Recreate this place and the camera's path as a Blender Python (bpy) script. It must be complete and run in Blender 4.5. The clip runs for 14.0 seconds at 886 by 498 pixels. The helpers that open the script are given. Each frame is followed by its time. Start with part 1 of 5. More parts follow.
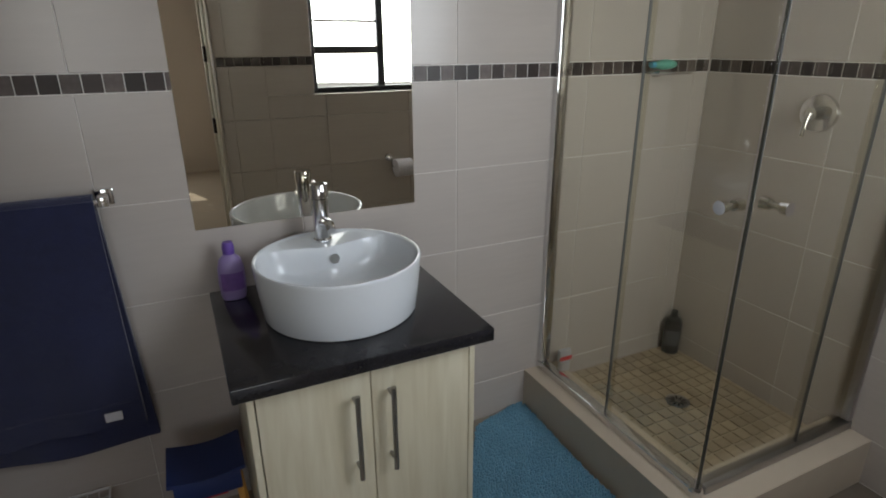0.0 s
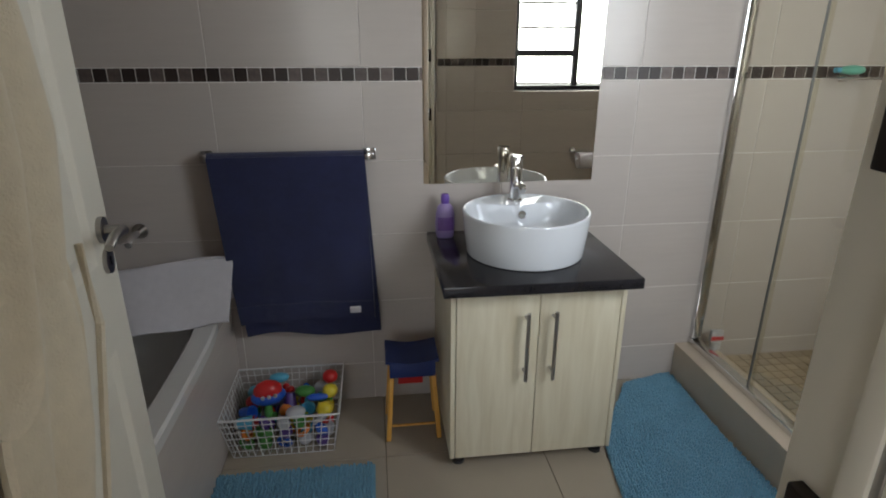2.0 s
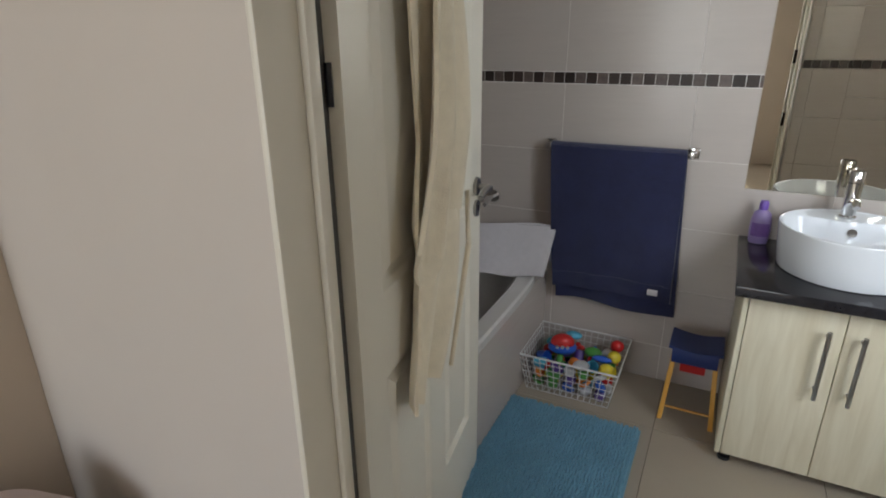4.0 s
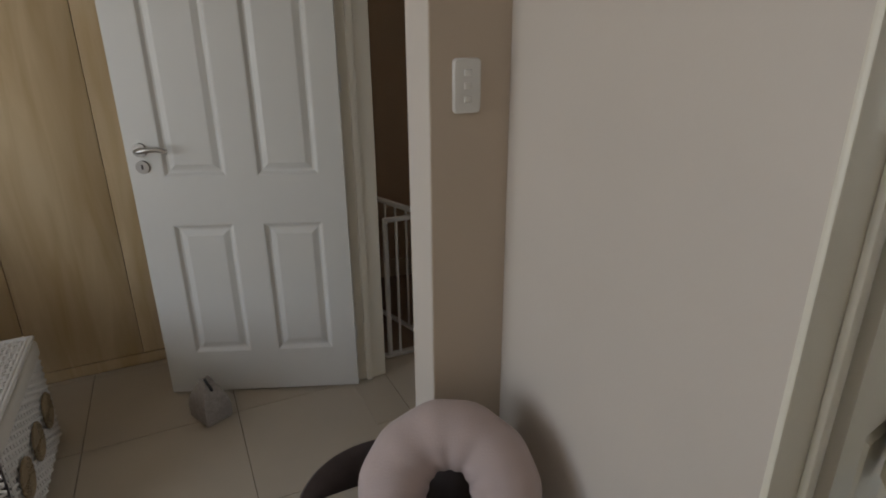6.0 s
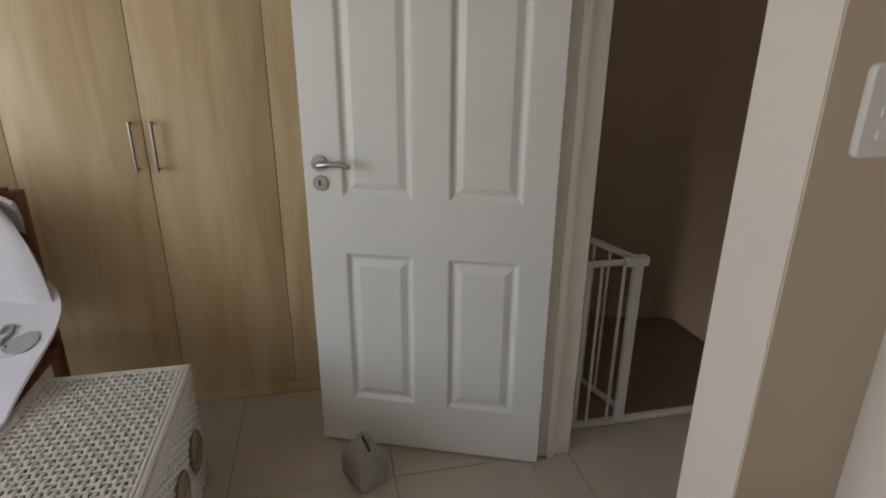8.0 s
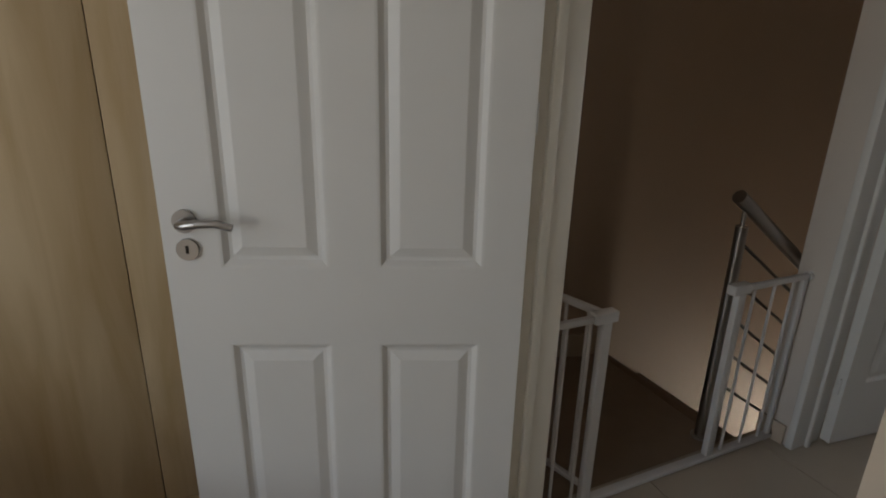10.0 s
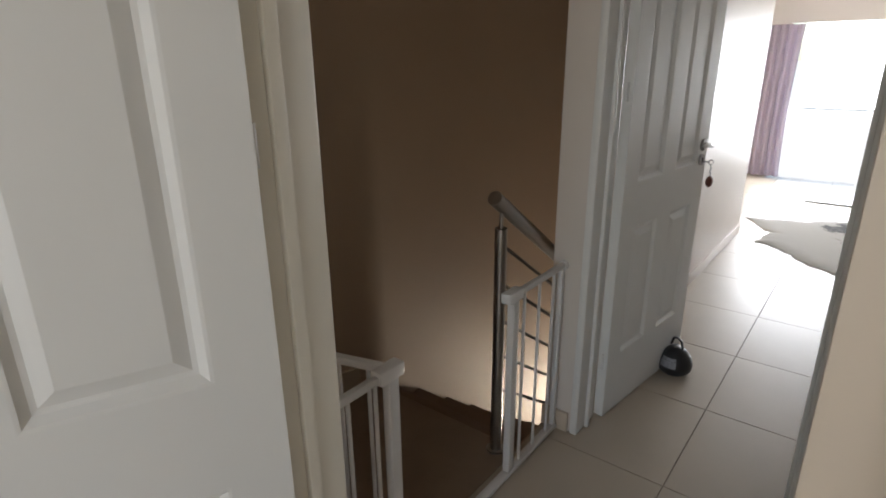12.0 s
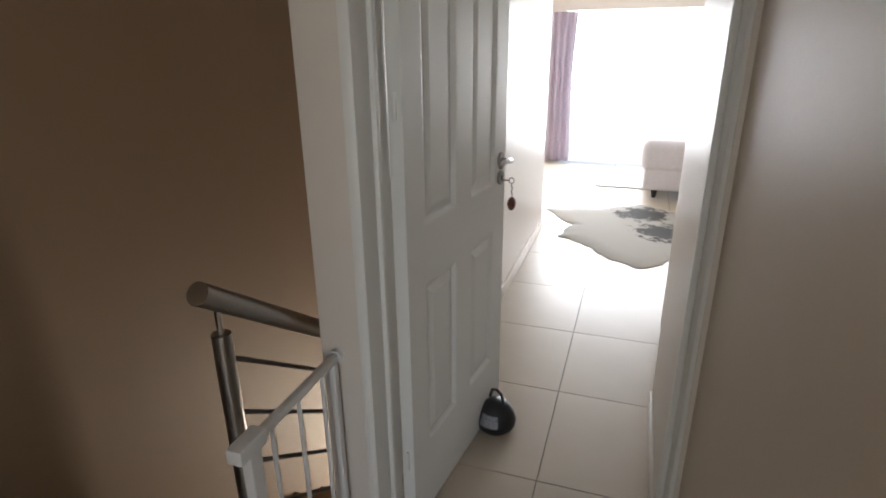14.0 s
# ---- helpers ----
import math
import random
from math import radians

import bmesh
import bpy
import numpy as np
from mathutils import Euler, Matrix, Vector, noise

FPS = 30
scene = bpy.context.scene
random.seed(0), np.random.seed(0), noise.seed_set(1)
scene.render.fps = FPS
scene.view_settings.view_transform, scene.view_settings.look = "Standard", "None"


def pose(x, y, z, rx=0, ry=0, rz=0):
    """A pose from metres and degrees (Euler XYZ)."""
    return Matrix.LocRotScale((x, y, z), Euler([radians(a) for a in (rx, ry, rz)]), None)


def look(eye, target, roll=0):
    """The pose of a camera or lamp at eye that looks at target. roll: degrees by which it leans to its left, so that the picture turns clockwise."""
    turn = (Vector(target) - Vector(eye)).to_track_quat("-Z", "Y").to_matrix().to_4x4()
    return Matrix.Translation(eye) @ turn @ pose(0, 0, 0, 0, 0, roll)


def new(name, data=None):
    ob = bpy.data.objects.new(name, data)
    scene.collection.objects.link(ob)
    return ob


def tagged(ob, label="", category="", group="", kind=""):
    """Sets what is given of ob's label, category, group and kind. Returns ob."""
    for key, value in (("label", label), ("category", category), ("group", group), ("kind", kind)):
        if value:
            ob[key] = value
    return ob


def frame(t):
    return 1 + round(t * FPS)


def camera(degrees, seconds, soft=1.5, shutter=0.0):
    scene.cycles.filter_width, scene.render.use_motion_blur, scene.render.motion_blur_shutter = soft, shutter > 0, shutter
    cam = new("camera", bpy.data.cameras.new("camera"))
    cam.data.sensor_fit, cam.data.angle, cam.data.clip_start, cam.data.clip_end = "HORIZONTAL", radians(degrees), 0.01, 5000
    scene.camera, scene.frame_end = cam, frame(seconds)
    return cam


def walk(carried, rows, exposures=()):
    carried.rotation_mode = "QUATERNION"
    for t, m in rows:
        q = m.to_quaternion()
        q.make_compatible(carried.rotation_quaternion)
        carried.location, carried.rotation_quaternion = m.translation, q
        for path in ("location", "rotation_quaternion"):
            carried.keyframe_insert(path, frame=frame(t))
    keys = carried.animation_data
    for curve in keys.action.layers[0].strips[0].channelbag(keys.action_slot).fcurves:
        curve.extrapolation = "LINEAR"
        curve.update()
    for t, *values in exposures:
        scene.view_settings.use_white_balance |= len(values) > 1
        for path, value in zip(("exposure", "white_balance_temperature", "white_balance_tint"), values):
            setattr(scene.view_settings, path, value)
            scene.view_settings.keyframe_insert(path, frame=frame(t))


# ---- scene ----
cam = camera(76.6, 14.0, 1.9)
ROWS = [
    (0, -0.202, -0.186, 1.371, -20.13, 0.33, -25.48),
    (0.5, -0.274, -0.283, 1.365, -19.79, 0.39, -25.12),
    (1, -0.326, -0.406, 1.375, -19.82, 0.37, -20.9),
    (1.5, -0.368, -0.515, 1.377, -19.97, 0.03, -13.72),
    (2, -0.365, -0.616, 1.374, -19.77, -0.05, -6.99),
    (4.5, -0.259, -1.011, 1.441, -20.32, 0.7, 35.73),
    (5, -0.29, -1.051, 1.437, -20.1, 0.77, 44.64),
    (5.5, -0.332, -1.078, 1.441, -20.1, 0.7, 54.73),
    (6, -0.411, -1.148, 1.445, -20.13, 0.4, 64.03),
    (6.5, -0.479, -1.235, 1.438, -19.81, 0.03, 70.94),
    (7, -0.651, -1.242, 1.426, -19.96, 0.06, 76.44),
    (7.5, -0.823, -1.245, 1.429, -19.7, -0.09, 78.09),
    (10, -1.509, -1.233, 1.427, -18.91, -1.34, 65.59),
    (10.5, -1.62, -1.258, 1.421, -17.82, 0.83, 56.77),
    (11, -1.698, -1.244, 1.427, -18.82, -0.3, 49.73),
    (11.5, -1.777, -1.15, 1.42, -18.72, 0.3, 43.22),
    (12, -1.847, -1.002, 1.422, -18.75, 0.48, 37.93),
    (12.5, -1.901, -0.856, 1.415, -18.57, 0.69, 34.01),
    (13, -2.023, -0.665, 1.462, -20.2, 0.52, 27.31),
    (13.5, -2.04, -0.518, 1.46, -20.32, 0.73, 21.96),
    (14, -2.021, -0.302, 1.454, -20.34, 0.57, 18.77),
]
EXPOSE = [(0.0, 0.1), (0.5, -0.1), (1.0, 0.02), (1.5, 0.22), (2.0, 0.5), (4.5, 0.95), (5.0, 0.75), (5.5, 0.4), (6.0, 0.45), (6.5, 0.65), (7.0, 0.9), (7.5, 0.9), (10.0, 0.35), (11.0, 0.62), (12.0, 1.1), (12.5, 1.33), (13.0, 1.58), (13.5, 1.72), (14.0, 1.4)]
walk(cam, [(t, pose(x, y, z, 90 + pitch, roll, yaw)) for t, x, y, z, pitch, roll, yaw in ROWS], EXPOSE)

# ---- world and lights ----
world = bpy.data.worlds.new("sky")
scene.world = world
world.use_nodes = True
wn = world.node_tree
sky = wn.nodes.new("ShaderNodeTexSky")
sky.sky_type = "NISHITA"
sky.sun_disc = False
sky.sun_elevation, sky.sun_rotation = radians(52), radians(200)
wn.links.new(sky.outputs[0], wn.nodes["Background"].inputs[0])
wn.nodes["Background"].inputs[1].default_value = 0.15


def sun_lamp():
    d = bpy.data.lights.new("sun", "SUN")
    d.energy, d.angle, d.color = 3.0, radians(0.5), (1, 0.96, 0.9)
    ob = new("sun", d)
    ob.matrix_world = look((0, 0, 0), (math.sin(radians(200)) * -0.6, -math.cos(radians(200)) * 0.6, -0.79))


def window_light(name, eye, target, w, h, power, colour, spread=180):
    d = bpy.data.lights.new(name, "AREA")
    d.shape, d.size, d.size_y, d.energy, d.color = "RECTANGLE", w, h, power, colour
    d.spread = radians(spread)
    ob = new(name, d)
    ob.matrix_world = look(eye, target)


sun_lamp()
DAY = (0.94, 0.97, 1.0)
window_light("bath_window_light", (0.95, -0.36, 1.55), (0.6, 0.6, 1.2), 0.8, 0.85, 16.5, (0.87, 0.94, 1.0))
window_light("bedroom_window_light", (-1.5, -3.9, 1.35), (-1.5, 0, 1.2), 1.8, 1.5, 15, DAY)
window_light("end_window_light", (-1.9, 6.75, 1.0), (-1.9, 0, 0.7), 2.3, 1.5, 62, (0.93, 0.955, 1.0))
window_light("stair_window_light", (-2.95, 3.55, -1.85), (-3.47, 0.9, -0.5), 0.4, 0.4, 12.5, (1.0, 0.87, 0.70), 135)

# ---- materials ----


def mat(name, colour, rough=0.5, metal=0.0, var=0.06, scale=8.0, bump=0.0, bscale=60.0, spec=0.5, stretch=(1, 1, 1), per=0.0, alpha=None, sheen=0.0):
    """A principled surface whose colour wanders at two scales, with fine relief."""
    m = bpy.data.materials.new(name)
    m.use_nodes = True
    nt = m.node_tree
    b = nt.nodes["Principled BSDF"]
    b.inputs["Roughness"].default_value = rough
    b.inputs["Metallic"].default_value = metal
    b.inputs["Specular IOR Level"].default_value = spec
    b.inputs["Sheen Weight"].default_value = sheen
    tc = nt.nodes.new("ShaderNodeTexCoord")
    mp = nt.nodes.new("ShaderNodeMapping")
    mp.inputs["Scale"].default_value = stretch
    nt.links.new(tc.outputs["Object"], mp.inputs[0])
    if var or per:
        n1 = nt.nodes.new("ShaderNodeTexNoise")
        n1.inputs["Scale"].default_value = scale
        n1.inputs["Detail"].default_value = 6
        n2 = nt.nodes.new("ShaderNodeTexNoise")
        n2.inputs["Scale"].default_value = scale * 0.17
        for n in (n1, n2):
            nt.links.new(mp.outputs[0], n.inputs["Vector"])
        add = nt.nodes.new("ShaderNodeMath")
        add.operation = "ADD"
        nt.links.new(n1.outputs[0], add.inputs[0])
        nt.links.new(n2.outputs[0], add.inputs[1])
        rng = nt.nodes.new("ShaderNodeMapRange")
        rng.inputs[1].default_value, rng.inputs[2].default_value = 0.6, 1.4
        rng.inputs[3].default_value, rng.inputs[4].default_value = 1 - var, 1 + var
        nt.links.new(add.outputs[0], rng.inputs[0])
        val = rng.outputs[0]
        if per:
            oi = nt.nodes.new("ShaderNodeObjectInfo")
            r2 = nt.nodes.new("ShaderNodeMapRange")
            r2.inputs[3].default_value, r2.inputs[4].default_value = 1 - per, 1 + per
            nt.links.new(oi.outputs["Random"], r2.inputs[0])
            mu = nt.nodes.new("ShaderNodeMath")
            mu.operation = "MULTIPLY"
            nt.links.new(val, mu.inputs[0])
            nt.links.new(r2.outputs[0], mu.inputs[1])
            val = mu.outputs[0]
        hsv = nt.nodes.new("ShaderNodeHueSaturation")
        hsv.inputs["Color"].default_value = (*colour, 1)
        nt.links.new(val, hsv.inputs["Value"])
        nt.links.new(hsv.outputs[0], b.inputs["Base Color"])
    else:
        b.inputs["Base Color"].default_value = (*colour, 1)
    if bump:
        n3 = nt.nodes.new("ShaderNodeTexNoise")
        n3.inputs["Scale"].default_value = bscale
        n3.inputs["Detail"].default_value = 4
        nt.links.new(mp.outputs[0], n3.inputs["Vector"])
        bp = nt.nodes.new("ShaderNodeBump")
        bp.inputs["Strength"].default_value = bump
        bp.inputs["Distance"].default_value = 0.003
        nt.links.new(n3.outputs[0], bp.inputs["Height"])
        nt.links.new(bp.outputs[0], b.inputs["Normal"])
    return m


def wood(name, a, c, rough=0.45, stretch=(14, 14, 1.2), rings=2.5):
    """Grained board: long streaks along one axis in two colours."""
    m = mat(name, a, rough, var=0, bump=0.08, bscale=30, stretch=stretch)
    nt = m.node_tree
    b = nt.nodes["Principled BSDF"]
    mp = [n for n in nt.nodes if n.type == "MAPPING"][0]
    n1 = nt.nodes.new("ShaderNodeTexNoise")
    n1.inputs["Scale"].default_value = rings
    n1.inputs["Detail"].default_value = 8
    n1.inputs["Distortion"].default_value = 0.7
    nt.links.new(mp.outputs[0], n1.inputs["Vector"])
    cr = nt.nodes.new("ShaderNodeValToRGB")
    cr.color_ramp.elements[0].position, cr.color_ramp.elements[1].position = 0.32, 0.68
    cr.color_ramp.elements[0].color, cr.color_ramp.elements[1].color = (*a, 1), (*c, 1)
    nt.links.new(n1.outputs[0], cr.inputs[0])
    nt.links.new(cr.outputs[0], b.inputs["Base Color"])
    return m


def glass(name, tint=(0.95, 0.94, 0.88)):
    m = bpy.data.materials.new(name)
    m.use_nodes = True
    nt = m.node_tree
    nt.nodes.clear()
    out = nt.nodes.new("ShaderNodeOutputMaterial")
    tr = nt.nodes.new("ShaderNodeBsdfTransparent")
    tr.inputs[0].default_value = (*tint, 1)
    gl = nt.nodes.new("ShaderNodeBsdfGlossy")
    gl.inputs["Roughness"].default_value = 0.03
    lw = nt.nodes.new("ShaderNodeLayerWeight")
    lw.inputs[0].default_value = 0.5
    pw = nt.nodes.new("ShaderNodeMath")
    pw.operation = "POWER"
    pw.inputs[1].default_value = 4.0
    nt.links.new(lw.outputs["Facing"], pw.inputs[0])
    fr = nt.nodes.new("ShaderNodeMath")
    fr.operation = "MULTIPLY_ADD"
    fr.inputs[1].default_value, fr.inputs[2].default_value = 0.8, 0.055
    nt.links.new(pw.outputs[0], fr.inputs[0])
    mx = nt.nodes.new("ShaderNodeMixShader")
    nt.links.new(fr.outputs[0], mx.inputs[0])
    nt.links.new(tr.outputs[0], mx.inputs[1])
    nt.links.new(gl.outputs[0], mx.inputs[2])
    nt.links.new(mx.outputs[0], out.inputs[0])
    return m


def sheer(name, colour):
    """Thin cloth that lets some daylight through."""
    m = mat(name, colour, 0.85, var=0.06, scale=20, bump=0.2)
    nt = m.node_tree
    b = nt.nodes["Principled BSDF"]
    tr = nt.nodes.new("ShaderNodeBsdfTranslucent")
    tr.inputs[0].default_value = (*colour, 1)
    mx = nt.nodes.new("ShaderNodeMixShader")
    mx.inputs[0].default_value = 0.5
    nt.links.new(b.outputs[0], mx.inputs[1])
    nt.links.new(tr.outputs[0], mx.inputs[2])
    nt.links.new(mx.outputs[0], nt.nodes["Material Output"].inputs[0])
    return m


M = {
    "cream": mat("cream_paint", (0.66, 0.60, 0.54), 0.42, var=0.03, scale=3, bump=0.12, bscale=90),
    "ceil": mat("ceiling_paint", (0.75, 0.73, 0.7), 0.8, var=0.02, bump=0.1),
    "beige": mat("beige_paint", (0.42, 0.32, 0.235), 0.6, var=0.03, scale=3, bump=0.12, bscale=90),
    "white": mat("white_enamel", (0.70, 0.69, 0.66), 0.42, var=0.02, scale=6, bump=0.05, bscale=40),
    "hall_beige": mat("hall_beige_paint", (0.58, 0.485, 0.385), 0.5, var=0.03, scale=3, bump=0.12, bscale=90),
    # Shower door seals, and the painted shade in the bathroom door gap.
    "seal_and_gap": mat("grey_seal_and_gap_shade", (0.09, 0.09, 0.085), 0.5, var=0),
    "dark_steel": mat("dark_polished_steel", (0.12, 0.11, 0.10), 0.3, 1.0, var=0),
    "frame": mat("cream_enamel", (0.82, 0.78, 0.68), 0.35, var=0.02, scale=6, bump=0.05, bscale=40),
    "tilewall": mat("cream_wall_tile", (0.52, 0.465, 0.425), 0.22, var=0.035, scale=22, bump=0.06, bscale=25, per=0.02, stretch=(0.35, 0.35, 3)),
    "grout": mat("pale_grout", (0.78, 0.74, 0.70), 0.85, var=0.05, scale=20),
    "tilefloor": mat("cream_floor_tile", (0.45, 0.39, 0.31), 0.30, var=0.06, scale=5, bump=0.02, bscale=12, per=0.03),
    "fgrout": mat("brown_floor_grout", (0.16, 0.13, 0.10), 0.9, var=0.1, scale=20),
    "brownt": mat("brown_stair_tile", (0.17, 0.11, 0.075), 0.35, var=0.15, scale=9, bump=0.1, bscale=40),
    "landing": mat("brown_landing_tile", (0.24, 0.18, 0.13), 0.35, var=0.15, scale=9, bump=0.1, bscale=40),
    "riser": mat("cream_riser_tile", (0.45, 0.37, 0.28), 0.35, var=0.08, scale=9),
    "chrome": mat("chrome", (0.75, 0.75, 0.76), 0.08, 1.0, var=0),
    "steel": mat("brushed_steel", (0.40, 0.385, 0.37), 0.28, 1.0, var=0.04, scale=30, stretch=(1, 1, 8)),
    "granite": mat("black_granite", (0.018, 0.017, 0.02), 0.14, var=0.5, scale=180),
    "ceramic": mat("white_ceramic", (0.78, 0.80, 0.83), 0.06, var=0.0),
    "acrylic": mat("white_bath_acrylic", (0.66, 0.645, 0.625), 0.22, var=0.02),
    "tilebath": mat("cream_bathroom_floor_tile", (0.38, 0.325, 0.255), 0.30, var=0.06, scale=5, bump=0.02, bscale=12, per=0.03),
    "navy": mat("navy_towelling", (0.014, 0.018, 0.07), 0.95, var=0.2, scale=60, bump=0.9, bscale=500, sheen=0.4),
    "cloth": mat("white_cloth", (0.67, 0.645, 0.68), 0.9, var=0.06, scale=40, bump=0.6, bscale=300, sheen=0.2),
    "cloth_grey": mat("grey_print", (0.36, 0.36, 0.36), 0.9, var=0.1, scale=40),
    "robe": mat("cream_towelling", (0.76, 0.67, 0.51), 0.95, var=0.08, scale=40, bump=0.7, bscale=260, sheen=0.3),
    "pink": mat("pale_pink_fabric", (0.52, 0.42, 0.40), 0.85, var=0.05, scale=12, bump=0.3, bscale=220, sheen=0.3),
    "felt": mat("grey_felt", (0.13, 0.11, 0.11), 0.9, var=0.1, scale=30, bump=0.4, bscale=200),
    "mat": mat("blue_chenille", (0.15, 0.335, 0.46), 0.95, var=0.15, scale=60, bump=0.5, bscale=200, sheen=0.3),
    "maple": wood("maple_board", (0.50, 0.36, 0.19), (0.64, 0.50, 0.31), stretch=(6, 6, 0.7), rings=2.2),
    "vanity": wood("pale_ash_board", (0.60, 0.53, 0.38), (0.70, 0.64, 0.49)),
    "redwood": wood("red_brown_wood", (0.10, 0.03, 0.015), (0.17, 0.055, 0.03)),
    "wicker": mat("white_wicker", (0.60, 0.57, 0.53), 0.6, var=0.08, scale=40, bump=0.3),
    "linen": mat("cream_linen", (0.50, 0.46, 0.40), 0.9, var=0.06, scale=30, bump=0.5, bscale=300),
    "dark": mat("dark_gap", (0.02, 0.015, 0.012), 0.9, var=0),
    "coil": mat("brown_coil", (0.22, 0.16, 0.09), 0.8, var=0.3, scale=60),
    "glass": glass("clear_glass"),
    # Warm tint puts the room's bounced light into the mirror's colour.
    "mirror": mat("warm_tinted_mirror", (0.83, 0.80, 0.71), 0.0, 1.0, var=0),
    "black": mat("black_plastic", (0.015, 0.015, 0.017), 0.35, var=0.1, scale=20),
    "winframe": mat("dark_window_steel", (0.03, 0.03, 0.035), 0.4, var=0),
    "gate": mat("white_gate_enamel", (0.68, 0.67, 0.66), 0.3, var=0.01),
    "curtain": sheer("lilac_grey_curtain", (0.74, 0.67, 0.74)),
    "mosaic": mat("tan_mosaic", (0.42, 0.33, 0.22), 0.35, var=0.12, scale=25, per=0.14),
    "mgrout": mat("mosaic_grout", (0.55, 0.47, 0.34), 0.85, var=0.05),
    "kerbtile": mat("cream_kerb_tile", (0.56, 0.47, 0.37), 0.3, var=0.06, scale=10, bump=0.05),
    "stripA": mat("dark_brown_mosaic", (0.035, 0.023, 0.02), 0.4, var=0.3, scale=60, per=0.4),
    "stripB": mat("marbled_brown_mosaic", (0.13, 0.10, 0.09), 0.4, var=0.5, scale=60, per=0.3),
    "red": mat("red_plastic", (0.55, 0.02, 0.02), 0.35, var=0),
    "blue": mat("blue_plastic", (0.02, 0.10, 0.50), 0.35, var=0),
    "lblue": mat("light_blue_plastic", (0.10, 0.42, 0.60), 0.35, var=0),
    "green": mat("green_plastic", (0.07, 0.26, 0.05), 0.35, var=0),
    "yellow": mat("yellow_plastic", (0.70, 0.55, 0.04), 0.35, var=0),
    "orange": mat("orange_plastic", (0.75, 0.22, 0.03), 0.35, var=0),
    "grey": mat("pale_grey_plastic", (0.5, 0.5, 0.52), 0.4, var=0),
    "purple": mat("purple_plastic", (0.10, 0.05, 0.25), 0.35, var=0),
    "lilac": mat("lilac_lotion_bottle", (0.32, 0.24, 0.50), 0.3, var=0.05),
    "pine": wood("yellow_pine", (0.62, 0.30, 0.05), (0.70, 0.38, 0.09)),
    "dkblue": mat("dark_blue_seat", (0.01, 0.025, 0.12), 0.5, var=0.05),
    "switch": mat("white_switch_plastic", (0.78, 0.77, 0.74), 0.3, var=0),
}

# ---- building helpers ----


def box(bm, a, b, m=None):
    vs = [bm.verts.new((x, y, z)) for z in (a[2], b[2]) for y in (a[1], b[1]) for x in (a[0], b[0])]
    if m is not None:
        for v in vs:
            v.co = m @ v.co
    for f in ((0, 2, 3, 1), (4, 5, 7, 6), (0, 1, 5, 4), (2, 6, 7, 3), (0, 4, 6, 2), (1, 3, 7, 5)):
        bm.faces.new([vs[i] for i in f])
    return vs


def rbox(a, b, r=0.004, seg=2):
    bm = bmesh.new()
    box(bm, a, b)
    bmesh.ops.recalc_face_normals(bm, faces=bm.faces)
    bmesh.ops.bevel(bm, geom=bm.edges[:], offset=r, segments=seg, affect="EDGES", profile=0.5)
    return bm


def rod(bm, a, b, r, seg=12, r2=None, cap=True):
    a, b = Vector(a), Vector(b)
    q = (b - a).to_track_quat("Z", "Y").to_matrix()
    r2 = r if r2 is None else r2
    rings = []
    for p, rr in ((a, r), (b, r2)):
        rings.append([bm.verts.new(p + q @ Vector((rr * math.cos(2 * math.pi * i / seg), rr * math.sin(2 * math.pi * i / seg), 0))) for i in range(seg)])
    for i in range(seg):
        bm.faces.new((rings[0][i], rings[0][(i + 1) % seg], rings[1][(i + 1) % seg], rings[1][i]))
    if cap:
        bm.faces.new(rings[0][::-1])
        bm.faces.new(rings[1])


def tube(bm, pts, r, seg=8, closed=False):
    """A round tube along points."""
    pts = [Vector(p) for p in pts]
    rings = []
    n = len(pts)
    for i, p in enumerate(pts):
        a = pts[(i - 1) % n] if closed or i else p
        b = pts[(i + 1) % n] if closed or i < n - 1 else p
        q = (b - a).to_track_quat("Z", "Y").to_matrix()
        rr = r[i] if isinstance(r, (list, tuple)) else r
        rings.append([bm.verts.new(p + q @ Vector((rr * math.cos(2 * math.pi * k / seg), rr * math.sin(2 * math.pi * k / seg), 0))) for k in range(seg)])
    for i in range(n if closed else n - 1):
        u, v = rings[i], rings[(i + 1) % n]
        for k in range(seg):
            bm.faces.new((u[k], u[(k + 1) % seg], v[(k + 1) % seg], v[k]))
    if not closed:
        bm.faces.new(rings[0][::-1])
        bm.faces.new(rings[-1])


def lathe(bm, prof, seg=32, c=(0, 0, 0), sx=1.0, sy=1.0):
    """Turns (radius, height) points round the upright axis through c."""
    rings = []
    for r, z in prof:
        if r < 1e-6:
            rings.append([bm.verts.new((c[0], c[1], c[2] + z))])
        else:
            rings.append([bm.verts.new((c[0] + sx * r * math.cos(2 * math.pi * i / seg), c[1] + sy * r * math.sin(2 * math.pi * i / seg), c[2] + z)) for i in range(seg)])
    for u, v in zip(rings, rings[1:]):
        for i in range(seg):
            j = (i + 1) % seg
            if len(u) == 1 and len(v) > 1:
                bm.faces.new((u[0], v[j], v[i]))
            elif len(v) == 1 and len(u) > 1:
                bm.faces.new((u[i], u[j], v[0]))
            elif len(u) > 1:
                bm.faces.new((u[i], u[j], v[j], v[i]))


